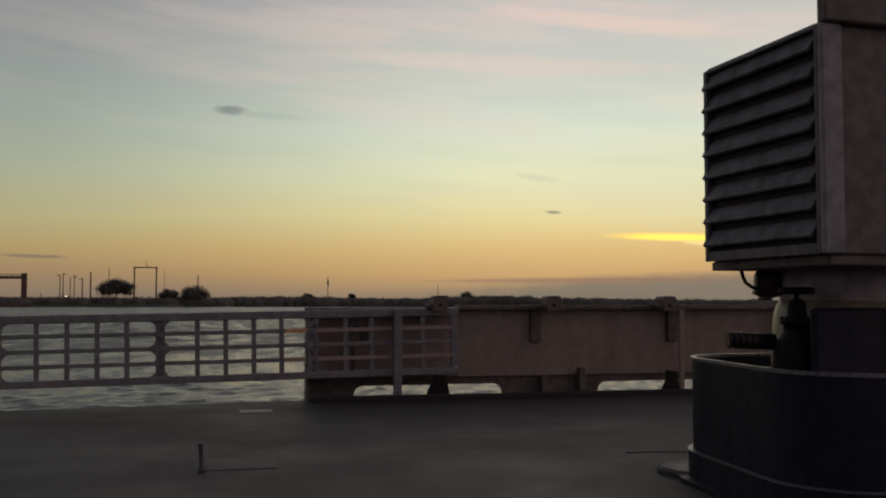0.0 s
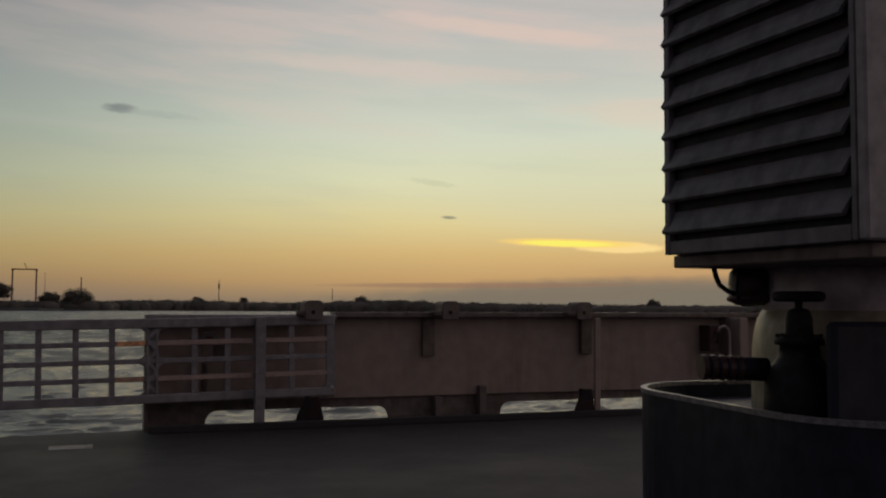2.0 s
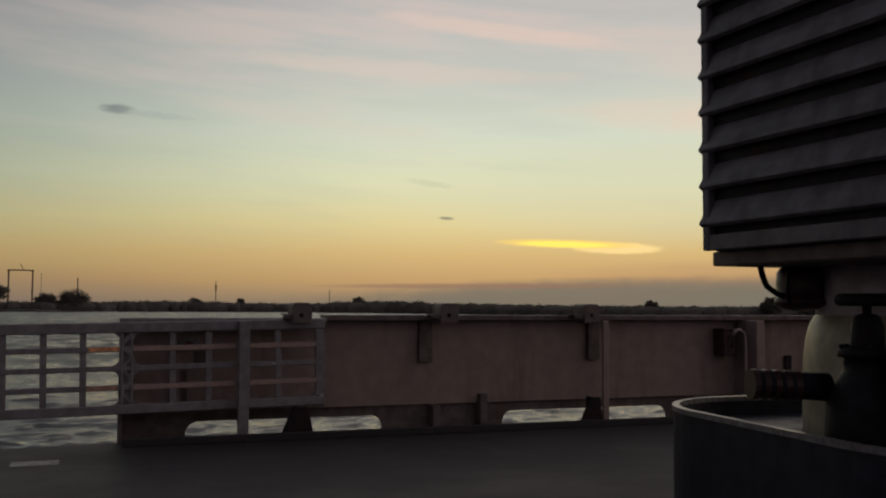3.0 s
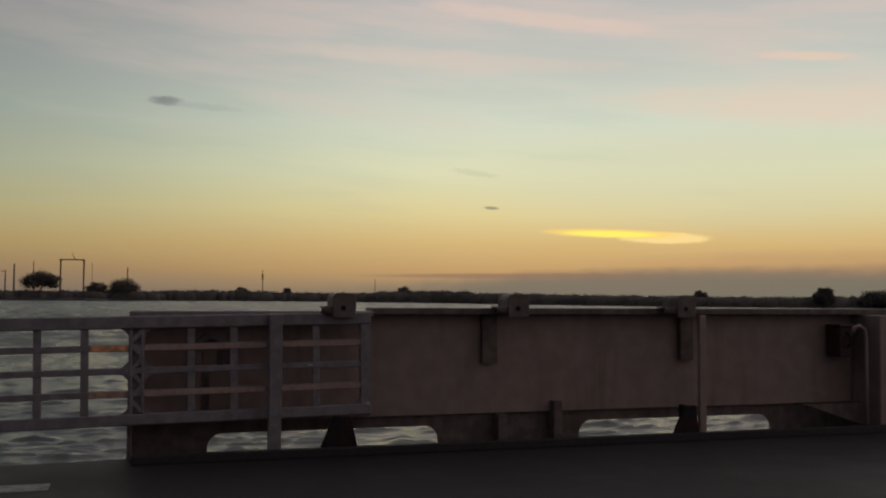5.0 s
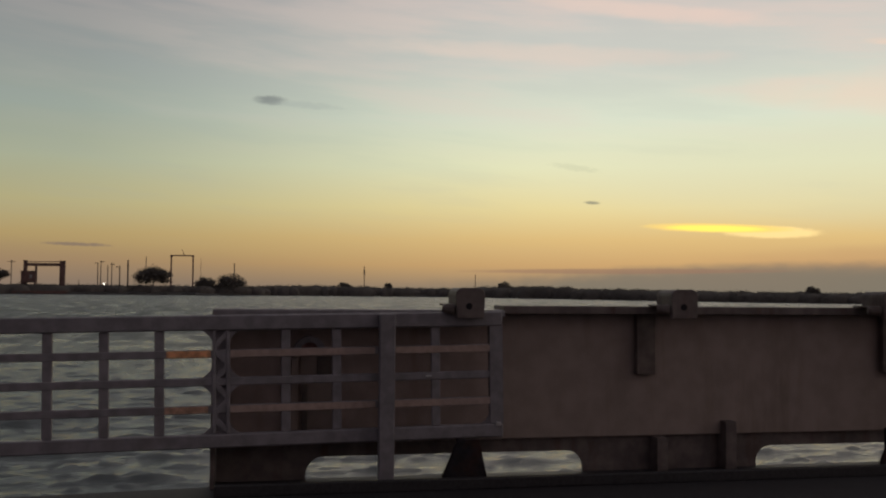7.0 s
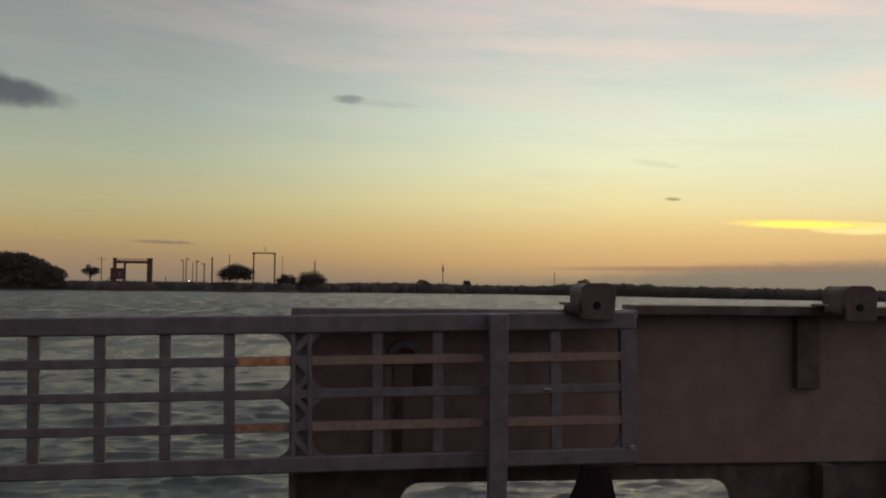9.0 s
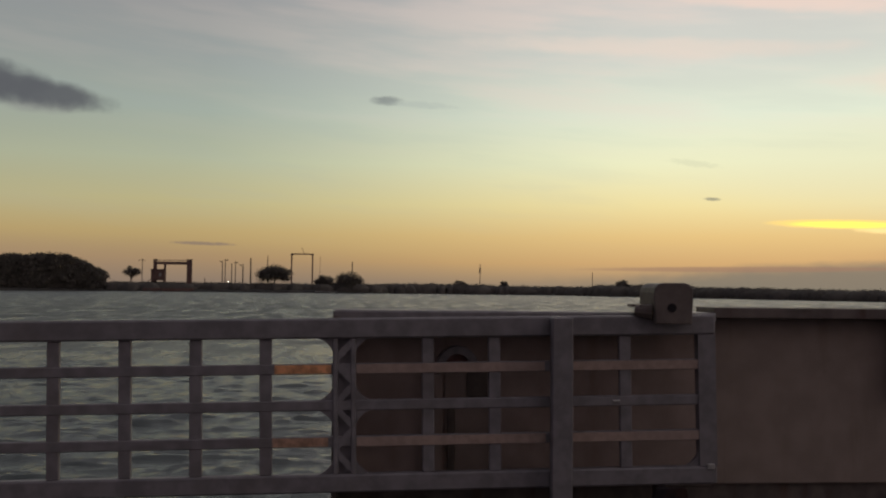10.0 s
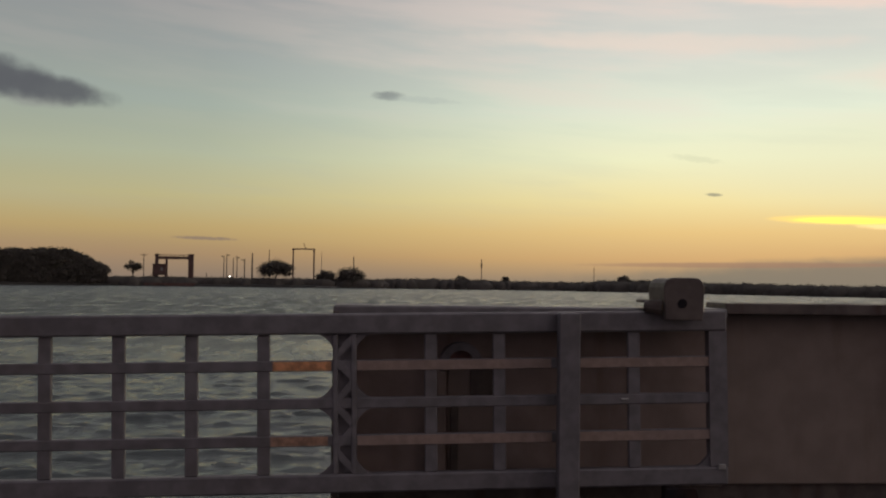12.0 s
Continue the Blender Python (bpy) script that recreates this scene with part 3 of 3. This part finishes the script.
lamp = thing("dock_lamp", (-58.2, 424, -1.0), "small lit lamp on a post by the landing", "lamp")
part("post", rod((0, 0, -0.5), (0, 0, 2.9), 0.07, 0.05, 6), FARSTEEL, lamp)
part("bulb", lathe([(0.02, 2.88), (0.14, 2.94), (0.17, 3.05), (0.12, 3.15), (0.02, 3.2)], 10), GLOW, lamp, "lit white lamp glass")


# ---- ferry deck ----
def deck():
    bm = bmesh.new()
    edge = [(-14, 9.2), (-7, 10.0), (-3.2, 10.66), (-1.5, 10.88), (0.2, 11.06), (0.22, 11.24), (16, 11.24), (16, -12), (-14, -12)]
    top = [bm.verts.new((x, y, 0.0)) for x, y in edge]
    low = [bm.verts.new((x, y, -0.14)) for x, y in edge]
    bm.faces.new(top), bm.faces.new(low[::-1])
    for k in range(len(edge)):
        j = (k + 1) % len(edge)
        bm.faces.new((top[k], low[k], low[j], top[j]))
    ob = part("floor", bm, DECK)
    tagged(ob, "dark worn non-slip coated steel ferry deck", "deck", kind="structure")
    bm = bmesh.new()
    rim = [(x, y - 0.05) for x, y in edge[:7]]
    a = [bm.verts.new((x, y, -0.14)) for x, y in rim]
    b = [bm.verts.new((x, y - 0.15, -2.9)) for x, y in rim]
    for k in range(len(rim) - 1):
        bm.faces.new((a[k], a[k + 1], b[k + 1], b[k]))
    hull = part("hull_side", bm, HULL)
    tagged(hull, "dark painted steel side of the ferry", "hull", kind="structure")


deck()


# ---- bulwark ----
def port_outline(x0, x1, z0, z1, ports, top=0.143, r=0.115):
    pts = [(x0, z1), (x0, z0)]
    for a, b in ports:
        pts.append((a, z0))
        pts += [(a + r - r * math.cos(t), top - r + r * math.sin(t)) for t in (k * math.pi / 12 for k in range(7))]
        pts += [(b - r + r * math.cos(t), top - r + r * math.sin(t)) for t in ((6 - k) * math.pi / 12 for k in range(7))]
        pts.append((b, z0))
    pts += [(x1, z0), (x1, z1)]
    return pts


def bulwark():
    w = thing("bulwark", (0, 0, 0), "tan painted steel bulwark with freeing ports along the deck edge", "bulwark")
    part("end_plate", box(0.215, 0.245, 10.98, 11.23, 0.0, 1.062), TAN_DARK, w)
    # strake coloured darker for the shadow that lies along it
    part("lower_strake", plate(port_outline(0.246, 15.9, -0.1, 0.262, [(0.80, 2.657), (3.93, 5.87), (7.23, 9.2), (10.5, 12.4)]), 11.205, 11.225), TAN_DARK, w)
    part("plate", box(0.246, 2.06, 11.18, 11.2, 0.265, 1.04), PRIMER, w, "red-brown primed plate behind the gate")
    part("plate", box(2.064, 6.74, 11.16, 11.2, 0.235, 1.06, 0.006), TAN, w)
    part("plate", box(6.744, 15.9, 11.16, 11.2, 0.235, 1.06, 0.006), TAN, w)
    part("ledge", box(0.246, 2.06, 11.08, 11.178, 0.24, 0.262), TAN_DARK, w)
    part("cap_rail", box(0.215, 2.05, 10.985, 11.29, 1.042, 1.088, 0.008), GREY, w)
    part("cap_rail", box(2.054, 15.9, 11.02, 11.29, 1.062, 1.114, 0.004), TAN_DARK, w)
    for x in (3.18, 3.68):
        part("stiffener", box(x - 0.04, x + 0.04, 11.08, 11.2, 0.0, 0.33 if x > 3.4 else 0.232), TAN_DARK, w)
    # mooring chock let into the plate behind the gate
    bm = bmesh.new()
    n_ = 14
    arc = [(0.812 + 0.1 * math.cos(math.pi * k / n_), 0.815 + 0.1 * math.sin(math.pi * k / n_)) for k in range(n_ + 1)]
    hole = [(0.812 + 0.062 * math.cos(math.pi * k / n_), 0.815 + 0.062 * math.sin(math.pi * k / n_)) for k in range(n_ + 1)]
    plate(arc + hole[::-1], 11.1, 11.179, bm)
    part("chock_rim", bm, GREY, w, "worn arched mooring chock rim")
    part("chock_plate", box(0.755, 0.985, 11.168, 11.179, 0.28, 0.815, 0.003), TAN, w)
    part("chock_mouth", box(0.756, 0.868, 11.16, 11.1675, 0.816, 0.874, 0.003), MOUTH, w, "red-brown mouth of the mooring chock")
    # raised dark patches paint the shade of two hollows in the plate
    part("recess_shade", box(0.862, 0.966, 11.155, 11.1675, 0.664, 0.784, 0.003), TAN_POST, w)
    part("recess_shade", box(0.768, 0.806, 11.155, 11.1675, 0.282, 0.61, 0.003), TAN_POST, w)
    part("stiffener", box(0.697, 0.737, 11.06, 11.178, 0.27, 0.78), TAN, w)
    # sill bar along the feet
    part("sill_bar", box(0.25, 15.9, 10.74, 10.798, 0.0, 0.068, 0.006), DECK, w)

    def lug(x, parent):
        """Guide block; a solid dark disc paints the shade of its pin hole."""
        bm = plate([(x - 0.08, 1.04), (x + 0.09, 1.04), (x + 0.097, 1.185), (x + 0.092, 1.207), (x + 0.075, 1.224), (x + 0.055, 1.23), (x - 0.045, 1.23), (x - 0.066, 1.224), (x - 0.083, 1.207), (x - 0.088, 1.185)], 10.79, 10.83)
        bmesh.ops.bevel(bm, geom=bm.edges[:], offset=0.004, segments=1, affect="EDGES")
        front = part("lug", bm, TAN_DARK, parent, "rounded steel guide lug with a painted dark pin hole")
        bm = plate([(x - 0.086, 1.115), (x + 0.095, 1.115), (x + 0.095, 1.185), (x + 0.09, 1.205), (x + 0.073, 1.222), (x + 0.055, 1.228), (x - 0.045, 1.228), (x - 0.064, 1.222), (x - 0.081, 1.205), (x - 0.086, 1.185)], 10.83, 11.03)
        part("block", bm, TAN_DARK, front)
        part("hole_shade", rod((x - 0.005, 10.786, 1.115), (x - 0.005, 10.83, 1.115), 0.021, seg=14), DARK, front, "dark disc painting the shade of a pin hole")
        part("base_plate", box(x - 0.14, x + 0.1, 10.84, 11.06, 1.115, 1.128), TAN_POST, front)
        bm = rod((x - 0.155, 10.87, 1.1), (x - 0.08, 10.84, 1.095), 0.024, 0.038, 10)
        part("clamp", bm, TAN_POST, front, "dark rusted clamp end")

    def foot(x, parent, top=0.29, right=0.16, left=0.16):
        bm = plate([(x - left, 0.0), (x + right, 0.0), (x + right * 0.6, top), (x - 0.035, top)], 10.8, 10.83)
        plate([(x - 0.02, 0.0), (x + 0.02, 0.0), (x + 0.02, top), (x - 0.02, top)], 10.83, 10.93, bm)
        return part("foot_bracket", bm, DARK, parent, "dark triangular steel foot bracket")

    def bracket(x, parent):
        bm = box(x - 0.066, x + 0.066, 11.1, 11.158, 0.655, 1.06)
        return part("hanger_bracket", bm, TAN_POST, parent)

    for x in (1.772, 3.2, 4.74, 9.3, 10.9):
        lug(x, w)
    for x in (3.07, 4.935, 9.24, 10.85):
        bracket(x, w)
    for x in (1.74, 4.765, 8.2, 11.4):
        foot(x, w, right=0.112 if 4 < x < 5 else 0.165, left=0.165 if 4 < x < 5 else 0.16)
    part("stanchion", box(4.88, 4.948, 10.81, 10.85, 0.0, 1.06, 0.008), TAN, w)
    part("stanchion", box(6.75, 6.86, 10.79, 11.158, 0.0, 1.06, 0.008), TAN, w)
    part("brace", plate([(6.05, 0.25), (6.748, 0.03), (6.748, 0.25)], 10.95, 11.0), TAN_POST, w)
    # dark plate stands in for the shade of a small hole here
    part("hole_shade_plate", box(7.4, 7.5, 11.13, 11.158, 0.5, 0.66, 0.01), DARK, w)
    return w


bulwark()


# guide post in front of the gate
gp = thing("guide_post", (1.262, 10.82, 0), "upright grey square steel guide post holding the gate", "post")
part("post", box(-0.048, 0.048, -0.03, 0.03, 0.0, 1.068, 0.006), GREY, gp)
part("foot_plate", box(-0.07, 0.07, -0.05, 0.05, 0.0, 0.03, 0.004), GREY, gp)
part("strap", box(-0.046, 0.046, 0.03, 0.21, 1.042, 1.062, 0.003), GREY, gp)

# hose rack and gooseneck pipe at the far stanchion
hr = thing("gooseneck_vent", (6.6, 10.84, 0), "thin pale bent vent pipe beside a dark bracket", "vent pipe")
part("pipe", tube([(0.04, 0, 0.0), (0.04, 0, 0.6), (0.04, 0, 0.86), (0.025, 0, 0.93), (-0.03, 0, 0.965), (-0.09, 0, 0.95), (-0.11, 0, 0.9)], 0.016), TAN, hr, smooth_shade=True)
hb = thing("hose_box", (6.55, 10.95, 0.82), "narrow dark red steel hose box hung on the bulwark", "box")
part("body", box(-0.1, 0.04, 0.0, 0.205, -0.15, 0.13, 0.01), RED, hb)
part("lid", box(-0.108, 0.048, -0.006, 0.2, 0.131, 0.15, 0.004), RED, hb)
part("hook", tube([(-0.03, 0.002, 0.08), (-0.03, -0.05, 0.04), (-0.03, -0.05, -0.02), (-0.03, -0.02, -0.05)], 0.012), DARK, hb)


# ---- sliding lattice gate ----
def gate():
    g = thing("sliding_gate", (0, 10.91, 0.651), "worn grey steel lattice gate closing the deck opening", "gate", m=pose(0, 10.91, 0.651, 0, -1.0, 0))
    d = 0.018
    x0, x1 = -6.5, 2.01
    nodes = [0.275 - 1.695 * k for k in range(-1, 5)]
    part("top_rail", box(x0, x1, -0.035, 0.035, 0.305, 0.397, 0.008), GREY, g)
    part("bottom_rail", box(x0, x1, -0.03, 0.03, -0.392, -0.31, 0.008), GREY, g)
    for z in (0.166, 0.0, -0.164):
        part("bar", box(x0, x1 - 0.04, -d, d, z - 0.024, z + 0.024, 0.005), GREY, g)
    for xn in nodes:
        h = 0.052 if xn < 1.5 else 0.042
        if xn > 1.5:
            part("end_frame", plate([(xn - h, -0.31), (xn + h, -0.31), (xn + h, 0.305), (xn - h, 0.305)], -0.026, 0.026), GREY, g)
        else:
            post = part("node_post", box(xn - 0.03, xn + 0.03, 0.012, 0.02, -0.309, 0.304, 0), GREY, g)
            for e in (-0.041, 0.041):
                part("stile", box(xn + e - 0.011, xn + e + 0.011, -0.026, 0.026, -0.309, 0.304, 0.003), GREY, post)
            for k in range(6):
                z0, z1, flip = -0.3 + k * 0.1, -0.2 + k * 0.1, 1 if k % 2 else -1
                lace = [(xn - flip * 0.03, z0 - 0.004), (xn - flip * 0.03, z0 + 0.04), (xn + flip * 0.03, z1 + 0.004), (xn + flip * 0.03, z1 - 0.04)]
                part("lacing_bar", plate(lace, -0.0245, -0.0195), GREY, post)
        s = 0.062
        for side in (-1, 1):
            if xn > 1.5 and side > 0:
                continue
            e = xn + side * h
            for zc, up in ((0.305, -1), (-0.31, 1), (0.024, 1), (-0.024, -1)) if xn < 1.5 else ((-0.31, 1),):
                tri = [(e, zc), (e + side * s, zc), (e + side * s * 0.62, zc + up * s * 0.2), (e + side * s * 0.2, zc + up * s * 0.62), (e, zc + up * s)]
                part("gusset", plate(tri, -0.012, 0.012), GREY, g)
        if xn - 1.695 > x0 - 0.3:
            for k in range(1, 5):
                xv = xn - 0.356 - (k - 1) * 0.3127 if xn < 1.5 else xn - 0.388 - (k - 1) * 0.308
                part("upright", box(xv - 0.028, xv + 0.028, -0.014, 0.014, -0.31, 0.305, 0.004), GREY, g)
    # strips hold the vehicle's warm lamp light as orange and salmon colour
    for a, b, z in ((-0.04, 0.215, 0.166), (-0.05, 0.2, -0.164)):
        part("lit_tape", box(a, b, -d - 0.003, -d - 0.0005, z - 0.02, z + 0.02, 0), LIT_ORANGE if z > 0 else DIM_LIT_ORANGE, g, "orange tape with warm lamp light in its colour" if z > 0 else "brown-orange tape with fainter lamp light in its colour")
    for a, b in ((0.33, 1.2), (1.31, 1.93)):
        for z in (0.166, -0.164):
            part("lit_tape", box(a, b, -d - 0.003, -d - 0.0005, z - 0.021, z + 0.021, 0), LIT_SALMON, g, "salmon strip with warm lamp light in its colour")
    # two small pale pieces added to put glints into the gate's colour
    part("glint_rod", rod((1.518, -d - 0.006, 0.001), (1.551, -d - 0.006, 0.001), 0.006, seg=10), GLINT_STEEL, g, "small pale rod carrying a glint on the bar")
    part("glint_corner", box(1.958, 1.992, -0.044, -0.036, -0.322, -0.296, 0.002), GLINT_STEEL, g, "small pale block carrying a bright spot at the corner")
    return g


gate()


# ---- ventilator and coaming beside the deck lane ----
def ventilator():
    v = thing("ventilator", (2.25, 4.13, 0), "dark louvred ventilator housing on a cream trunk", "ventilator", m=pose(2.25, 4.13, 0, 0, 0, 2.0))
    # local y runs along the louvred side, local x away from it
    L, D = 1.17, 1.5
    part("housing", box(0.06, D, 0.0, L + 0.01, 1.4295, 2.665, 0.008), HOUSING, v)
    part("corner_trim", box(-0.004, 0.125, -0.03, 0.018, 1.43, 2.665, 0.008), TRIM_PAINT, v, "paler grey corner trim")
    # dark sheet paints the shade seen between the blades
    part("gap_shade_plate", box(0.035, 0.058, 0.021, L - 0.002, 1.435, 2.66, 0), DARK, v)
    for a, b in ((0.021, 0.05), (L - 0.04, L)):
        part("louvre_frame", box(0.0, 0.034, a, b, 1.43, 2.665, 0.004), LOUVRE, v)
    for a, b in ((1.43, 1.49), (2.645, 2.665)):
        part("louvre_frame", box(0.0, 0.033, 0.051, L - 0.041, a, b, 0.004), LOUVRE, v)
    part("roof", box(0.045, D + 0.04, 0.022, L + 0.03, 2.667, 2.695, 0.006), LOUVRE, v)
    part("drip_tray", box(0.06, D, 0.022, L + 0.02, 1.372, 1.428, 0.006), HOUSING, v)
    for k in range(8):
        z = 1.537 + k * 0.1446
        bm = bmesh.new()
        prof = [(0.034, z + 0.088), (0.026, z + 0.076), (0.013, z + 0.052), (0.002, z + 0.024), (-0.011, z + 0.003), (-0.012, z - 0.005), (0.003, z - 0.016), (0.014, z - 0.006), (0.02, z + 0.03), (0.03, z + 0.066)]
        rows = []
        for y, cut in ((0.062, 0.45), (0.082, 1.0), (L + 0.004, 1.0)):
            rows.append([bm.verts.new((0.034 + (x - 0.034) * cut, y, z + 0.098 + (zz - z - 0.098) * cut)) for x, zz in prof])
        bm.faces.new(rows[0]), bm.faces.new(rows[-1][::-1])
        for a, b in zip(rows, rows[1:]):
            for i in range(len(prof)):
                j = (i + 1) % len(prof)
                bm.faces.new((a[i], b[i], b[j], a[j]))
        part("louvre_blade", bm, LOUVRE, v)
    part("cowl", box(0.0, 1.3, -0.06, 0.02, 2.668, 3.7, 0.01), HOUSING, v)
    part("trunk", lathe([(0.42, 0.05), (0.418, 0.9), (0.412, 1.02), (0.402, 1.09), (0.388, 1.14), (0.37, 1.175), (0.34, 1.2), (0.27, 1.21)], 48, (0.8, 0.9)), TRUNK, v, "cream painted round-shouldered trunk", True)
    part("plenum", lathe([(0.362, 1.15), (0.36, 1.371)], 48, (0.8, 0.9)), PLENUM, v, "grey-brown plenum under the housing", True)
    part("base_collar", box(0.21, D, 0.36, 0.42, 0.6, 1.14, 0.02), TUB, v)
    bx, by = 0.42, 1.1
    jb = part("junction_box", lathe([(0.075, 1.371), (0.092, 1.352), (0.096, 1.3), (0.092, 1.255), (0.102, 1.245), (0.104, 1.225), (0.064, 1.205), (0.015, 1.195)], 20, (bx, by)), RED, v, "dark red hanging junction box", True)
    part("cable", tube([(bx - 0.2, by, 1.37), (bx - 0.188, by, 1.33), (bx - 0.17, by, 1.295), (bx - 0.12, by, 1.265), (bx - 0.06, by, 1.25)], 0.012), DARK, jb, smooth_shade=True)
    for e in (-1, 1):
        part("guard", tube([(bx + e * 0.08, by - 0.05, 1.371), (bx + e * 0.108, by - 0.05, 1.34), (bx + e * 0.112, by - 0.05, 1.28), (bx + e * 0.095, by - 0.04, 1.23)], 0.007), DARK, jb, smooth_shade=True)
    return v


ventilator()


def coaming():
    c = thing("coaming", (2.2, 4.0, 0), "dark blue-grey steel coaming, rim highlight put into its colour", "coaming", m=pose(2.2, 4.0, 0, 0, 0, -4.0))
    x0, x1, y0, y1, r, t = -0.1, 1.62, -0.01, 1.87, 0.5, 0.02

    def ring(inset, seg=12):
        pts = []
        for cx, cy, a0 in ((x1 - r, y1 - r, 0), (x0 + r, y1 - r, 90), (x0 + r, y0 + r, 180), (x1 - r, y0 + r, 270)):
            for k in range(seg + 1):
                a = radians(a0 + 90 * k / seg)
                pts.append((cx + (r - inset) * math.cos(a), cy + (r - inset) * math.sin(a)))
        return pts

    def wall(i0, i1, z0, z1):
        bm = bmesh.new()
        loops = [[bm.verts.new((x, y, z)) for x, y in ring(i)] for i, z in ((i0, z0), (i0, z1), (i1, z1), (i1, z0))]
        n_ = len(loops[0])
        for a, b in zip(loops, loops[1:] + loops[:1]):
            for k in range(n_):
                bm.faces.new((a[k], a[(k + 1) % n_], b[(k + 1) % n_], b[k]))
        return bm

    part("side", wall(0.0, t, 0.0, 0.785), TUB, c, smooth_shade=False)
    part("rim", wall(-0.006, t + 0.003, 0.785, 0.806), BRIGHT_EDGE, c, "steel rim with its bright highlight in the colour")
    part("skirt", wall(-0.03, -0.001, 0.031, 0.19), TUB, c)
    part("skirt_rim", wall(-0.034, -0.001, 0.191, 0.2), BRIGHT_EDGE, c, "steel skirt edge with its highlight in the colour")
    part("base_flange", wall(-0.1, 0.0, 0.0, 0.03), TUB, c)
    part("pad", lathe([(0.26, 0.0), (0.26, 0.03), (0.24, 0.048), (0.15, 0.056), (0.01, 0.058)], 32, (0.04, 1.74)), PAD, c)
    bm = bmesh.new()
    bm.faces.new([bm.verts.new((x, y, 0.72)) for x, y in ring(t + 0.001)])
    part("tank_top", bm, TUB, c)
    return c


coaming()


def valve():
    v = thing("gate_valve", (2.534, 4.796, 0.72), "dark cast gate valve with a handwheel inside the coaming", "valve")
    part("body", lathe([(0.142, 0.1), (0.147, 0.13), (0.146, 0.18), (0.142, 0.26), (0.118, 0.32), (0.085, 0.37), (0.078, 0.415), (0.1, 0.42), (0.1, 0.447), (0.058, 0.452), (0.055, 0.53), (0.04, 0.565), (0.02, 0.572)], 28), DARK, v, smooth_shade=True)
    for k in range(8):
        a = math.pi * k / 4 + 0.2
        part("bolt", rod((0.085 * math.cos(a), 0.085 * math.sin(a), 0.446), (0.085 * math.cos(a), 0.085 * math.sin(a), 0.464), 0.01, seg=6), DARK, v)
    part("stem", rod((0, 0, 0.5), (0, 0, 0.64), 0.016), DARK, v)
    bm = bmesh.new()
    n_, k_ = 24, 8
    rings = []
    for i in range(n_):
        a = 2 * math.pi * i / n_
        rings.append([bm.verts.new(((0.09 + 0.018 * math.cos(b)) * math.cos(a), (0.09 + 0.018 * math.cos(b)) * math.sin(a), 0.62 + 0.022 * math.sin(b))) for b in (2 * math.pi * j / k_ for j in range(k_))])
    for i in range(n_):
        for j in range(k_):
            bm.faces.new((rings[i][j], rings[(i + 1) % n_][j], rings[(i + 1) % n_][(j + 1) % k_], rings[i][(j + 1) % k_]))
    wheel = part("handwheel", bm, DARK, v, smooth_shade=True)
    for k in range(4):
        a = math.pi * k / 2 + 0.4
        part("spoke", rod((0.01 * math.cos(a), 0.01 * math.sin(a), 0.62), (0.088 * math.cos(a), 0.088 * math.sin(a), 0.62), 0.009, seg=8), DARK, wheel)
    hose = part("branch_pipe", rod((-0.09, 0.1, 0.31), (-0.34, 0.16, 0.322), 0.05, 0.046, 16), TUB, v, smooth_shade=True)
    for k in range(5):
        f = k / 4
        c0 = Vector((-0.2 - 0.15 * f, 0.128 + 0.036 * f, 0.316 + 0.006 * f))
        part("hose_rib", rod(c0, c0 + Vector((-0.019, 0.0047, 0.0)), 0.055, 0.052, 16), RED, hose, "dark red ribbed hose end")
    part("side_pipe", rod((0.05, 0.03, 0.24), (0.3, 0.08, 0.22), 0.085, seg=20), DARK, v, smooth_shade=True)
    for x in (0.2, 0.228):
        part("side_flange", rod((x, 0.02 + x * 0.2, 0.228), (x + 0.022, 0.024 + x * 0.2, 0.226), 0.125, seg=20), DARK, v)
    for piece in v.children:
        piece.location.z -= 0.1
    return v


valve()

# ---- deck fittings ----
pin = thing("deck_pin", (-0.93, 6.54, 0), "short dark leaning lashing pin in the deck", "lashing pin", m=pose(-0.93, 6.54, 0, 0, -4, 0))
part("pin", lathe([(0.026, 0.0), (0.026, 0.02), (0.017, 0.03), (0.016, 0.17), (0.022, 0.18), (0.02, 0.2)], 12), HULL, pin, smooth_shade=True)
pl = thing("deck_cover_plate", (-0.66, 6.62, 0), "flush steel cover plate bolted on the deck", "cover plate")
part("plate", box(-0.24, 0.24, -0.06, 0.42, 0.0, 0.005, 0.002), DECK, pl)
mk = part("deck_marking", box(-0.17, 0.17, -0.11, 0.11, 0.0, 0.004, 0), PALE)
mk.location = (-0.4, 10.1, 0)
tagged(mk, "worn pale painted mark on the deck", "marking")
cb = part("deck_cable", tube([(2.74, 6.57, 0.004), (2.5, 6.62, 0.004), (2.25, 6.64, 0.004)], 0.004), HULL, smooth_shade=True)
tagged(cb, "thin dark cable lying across the deck", "cable")
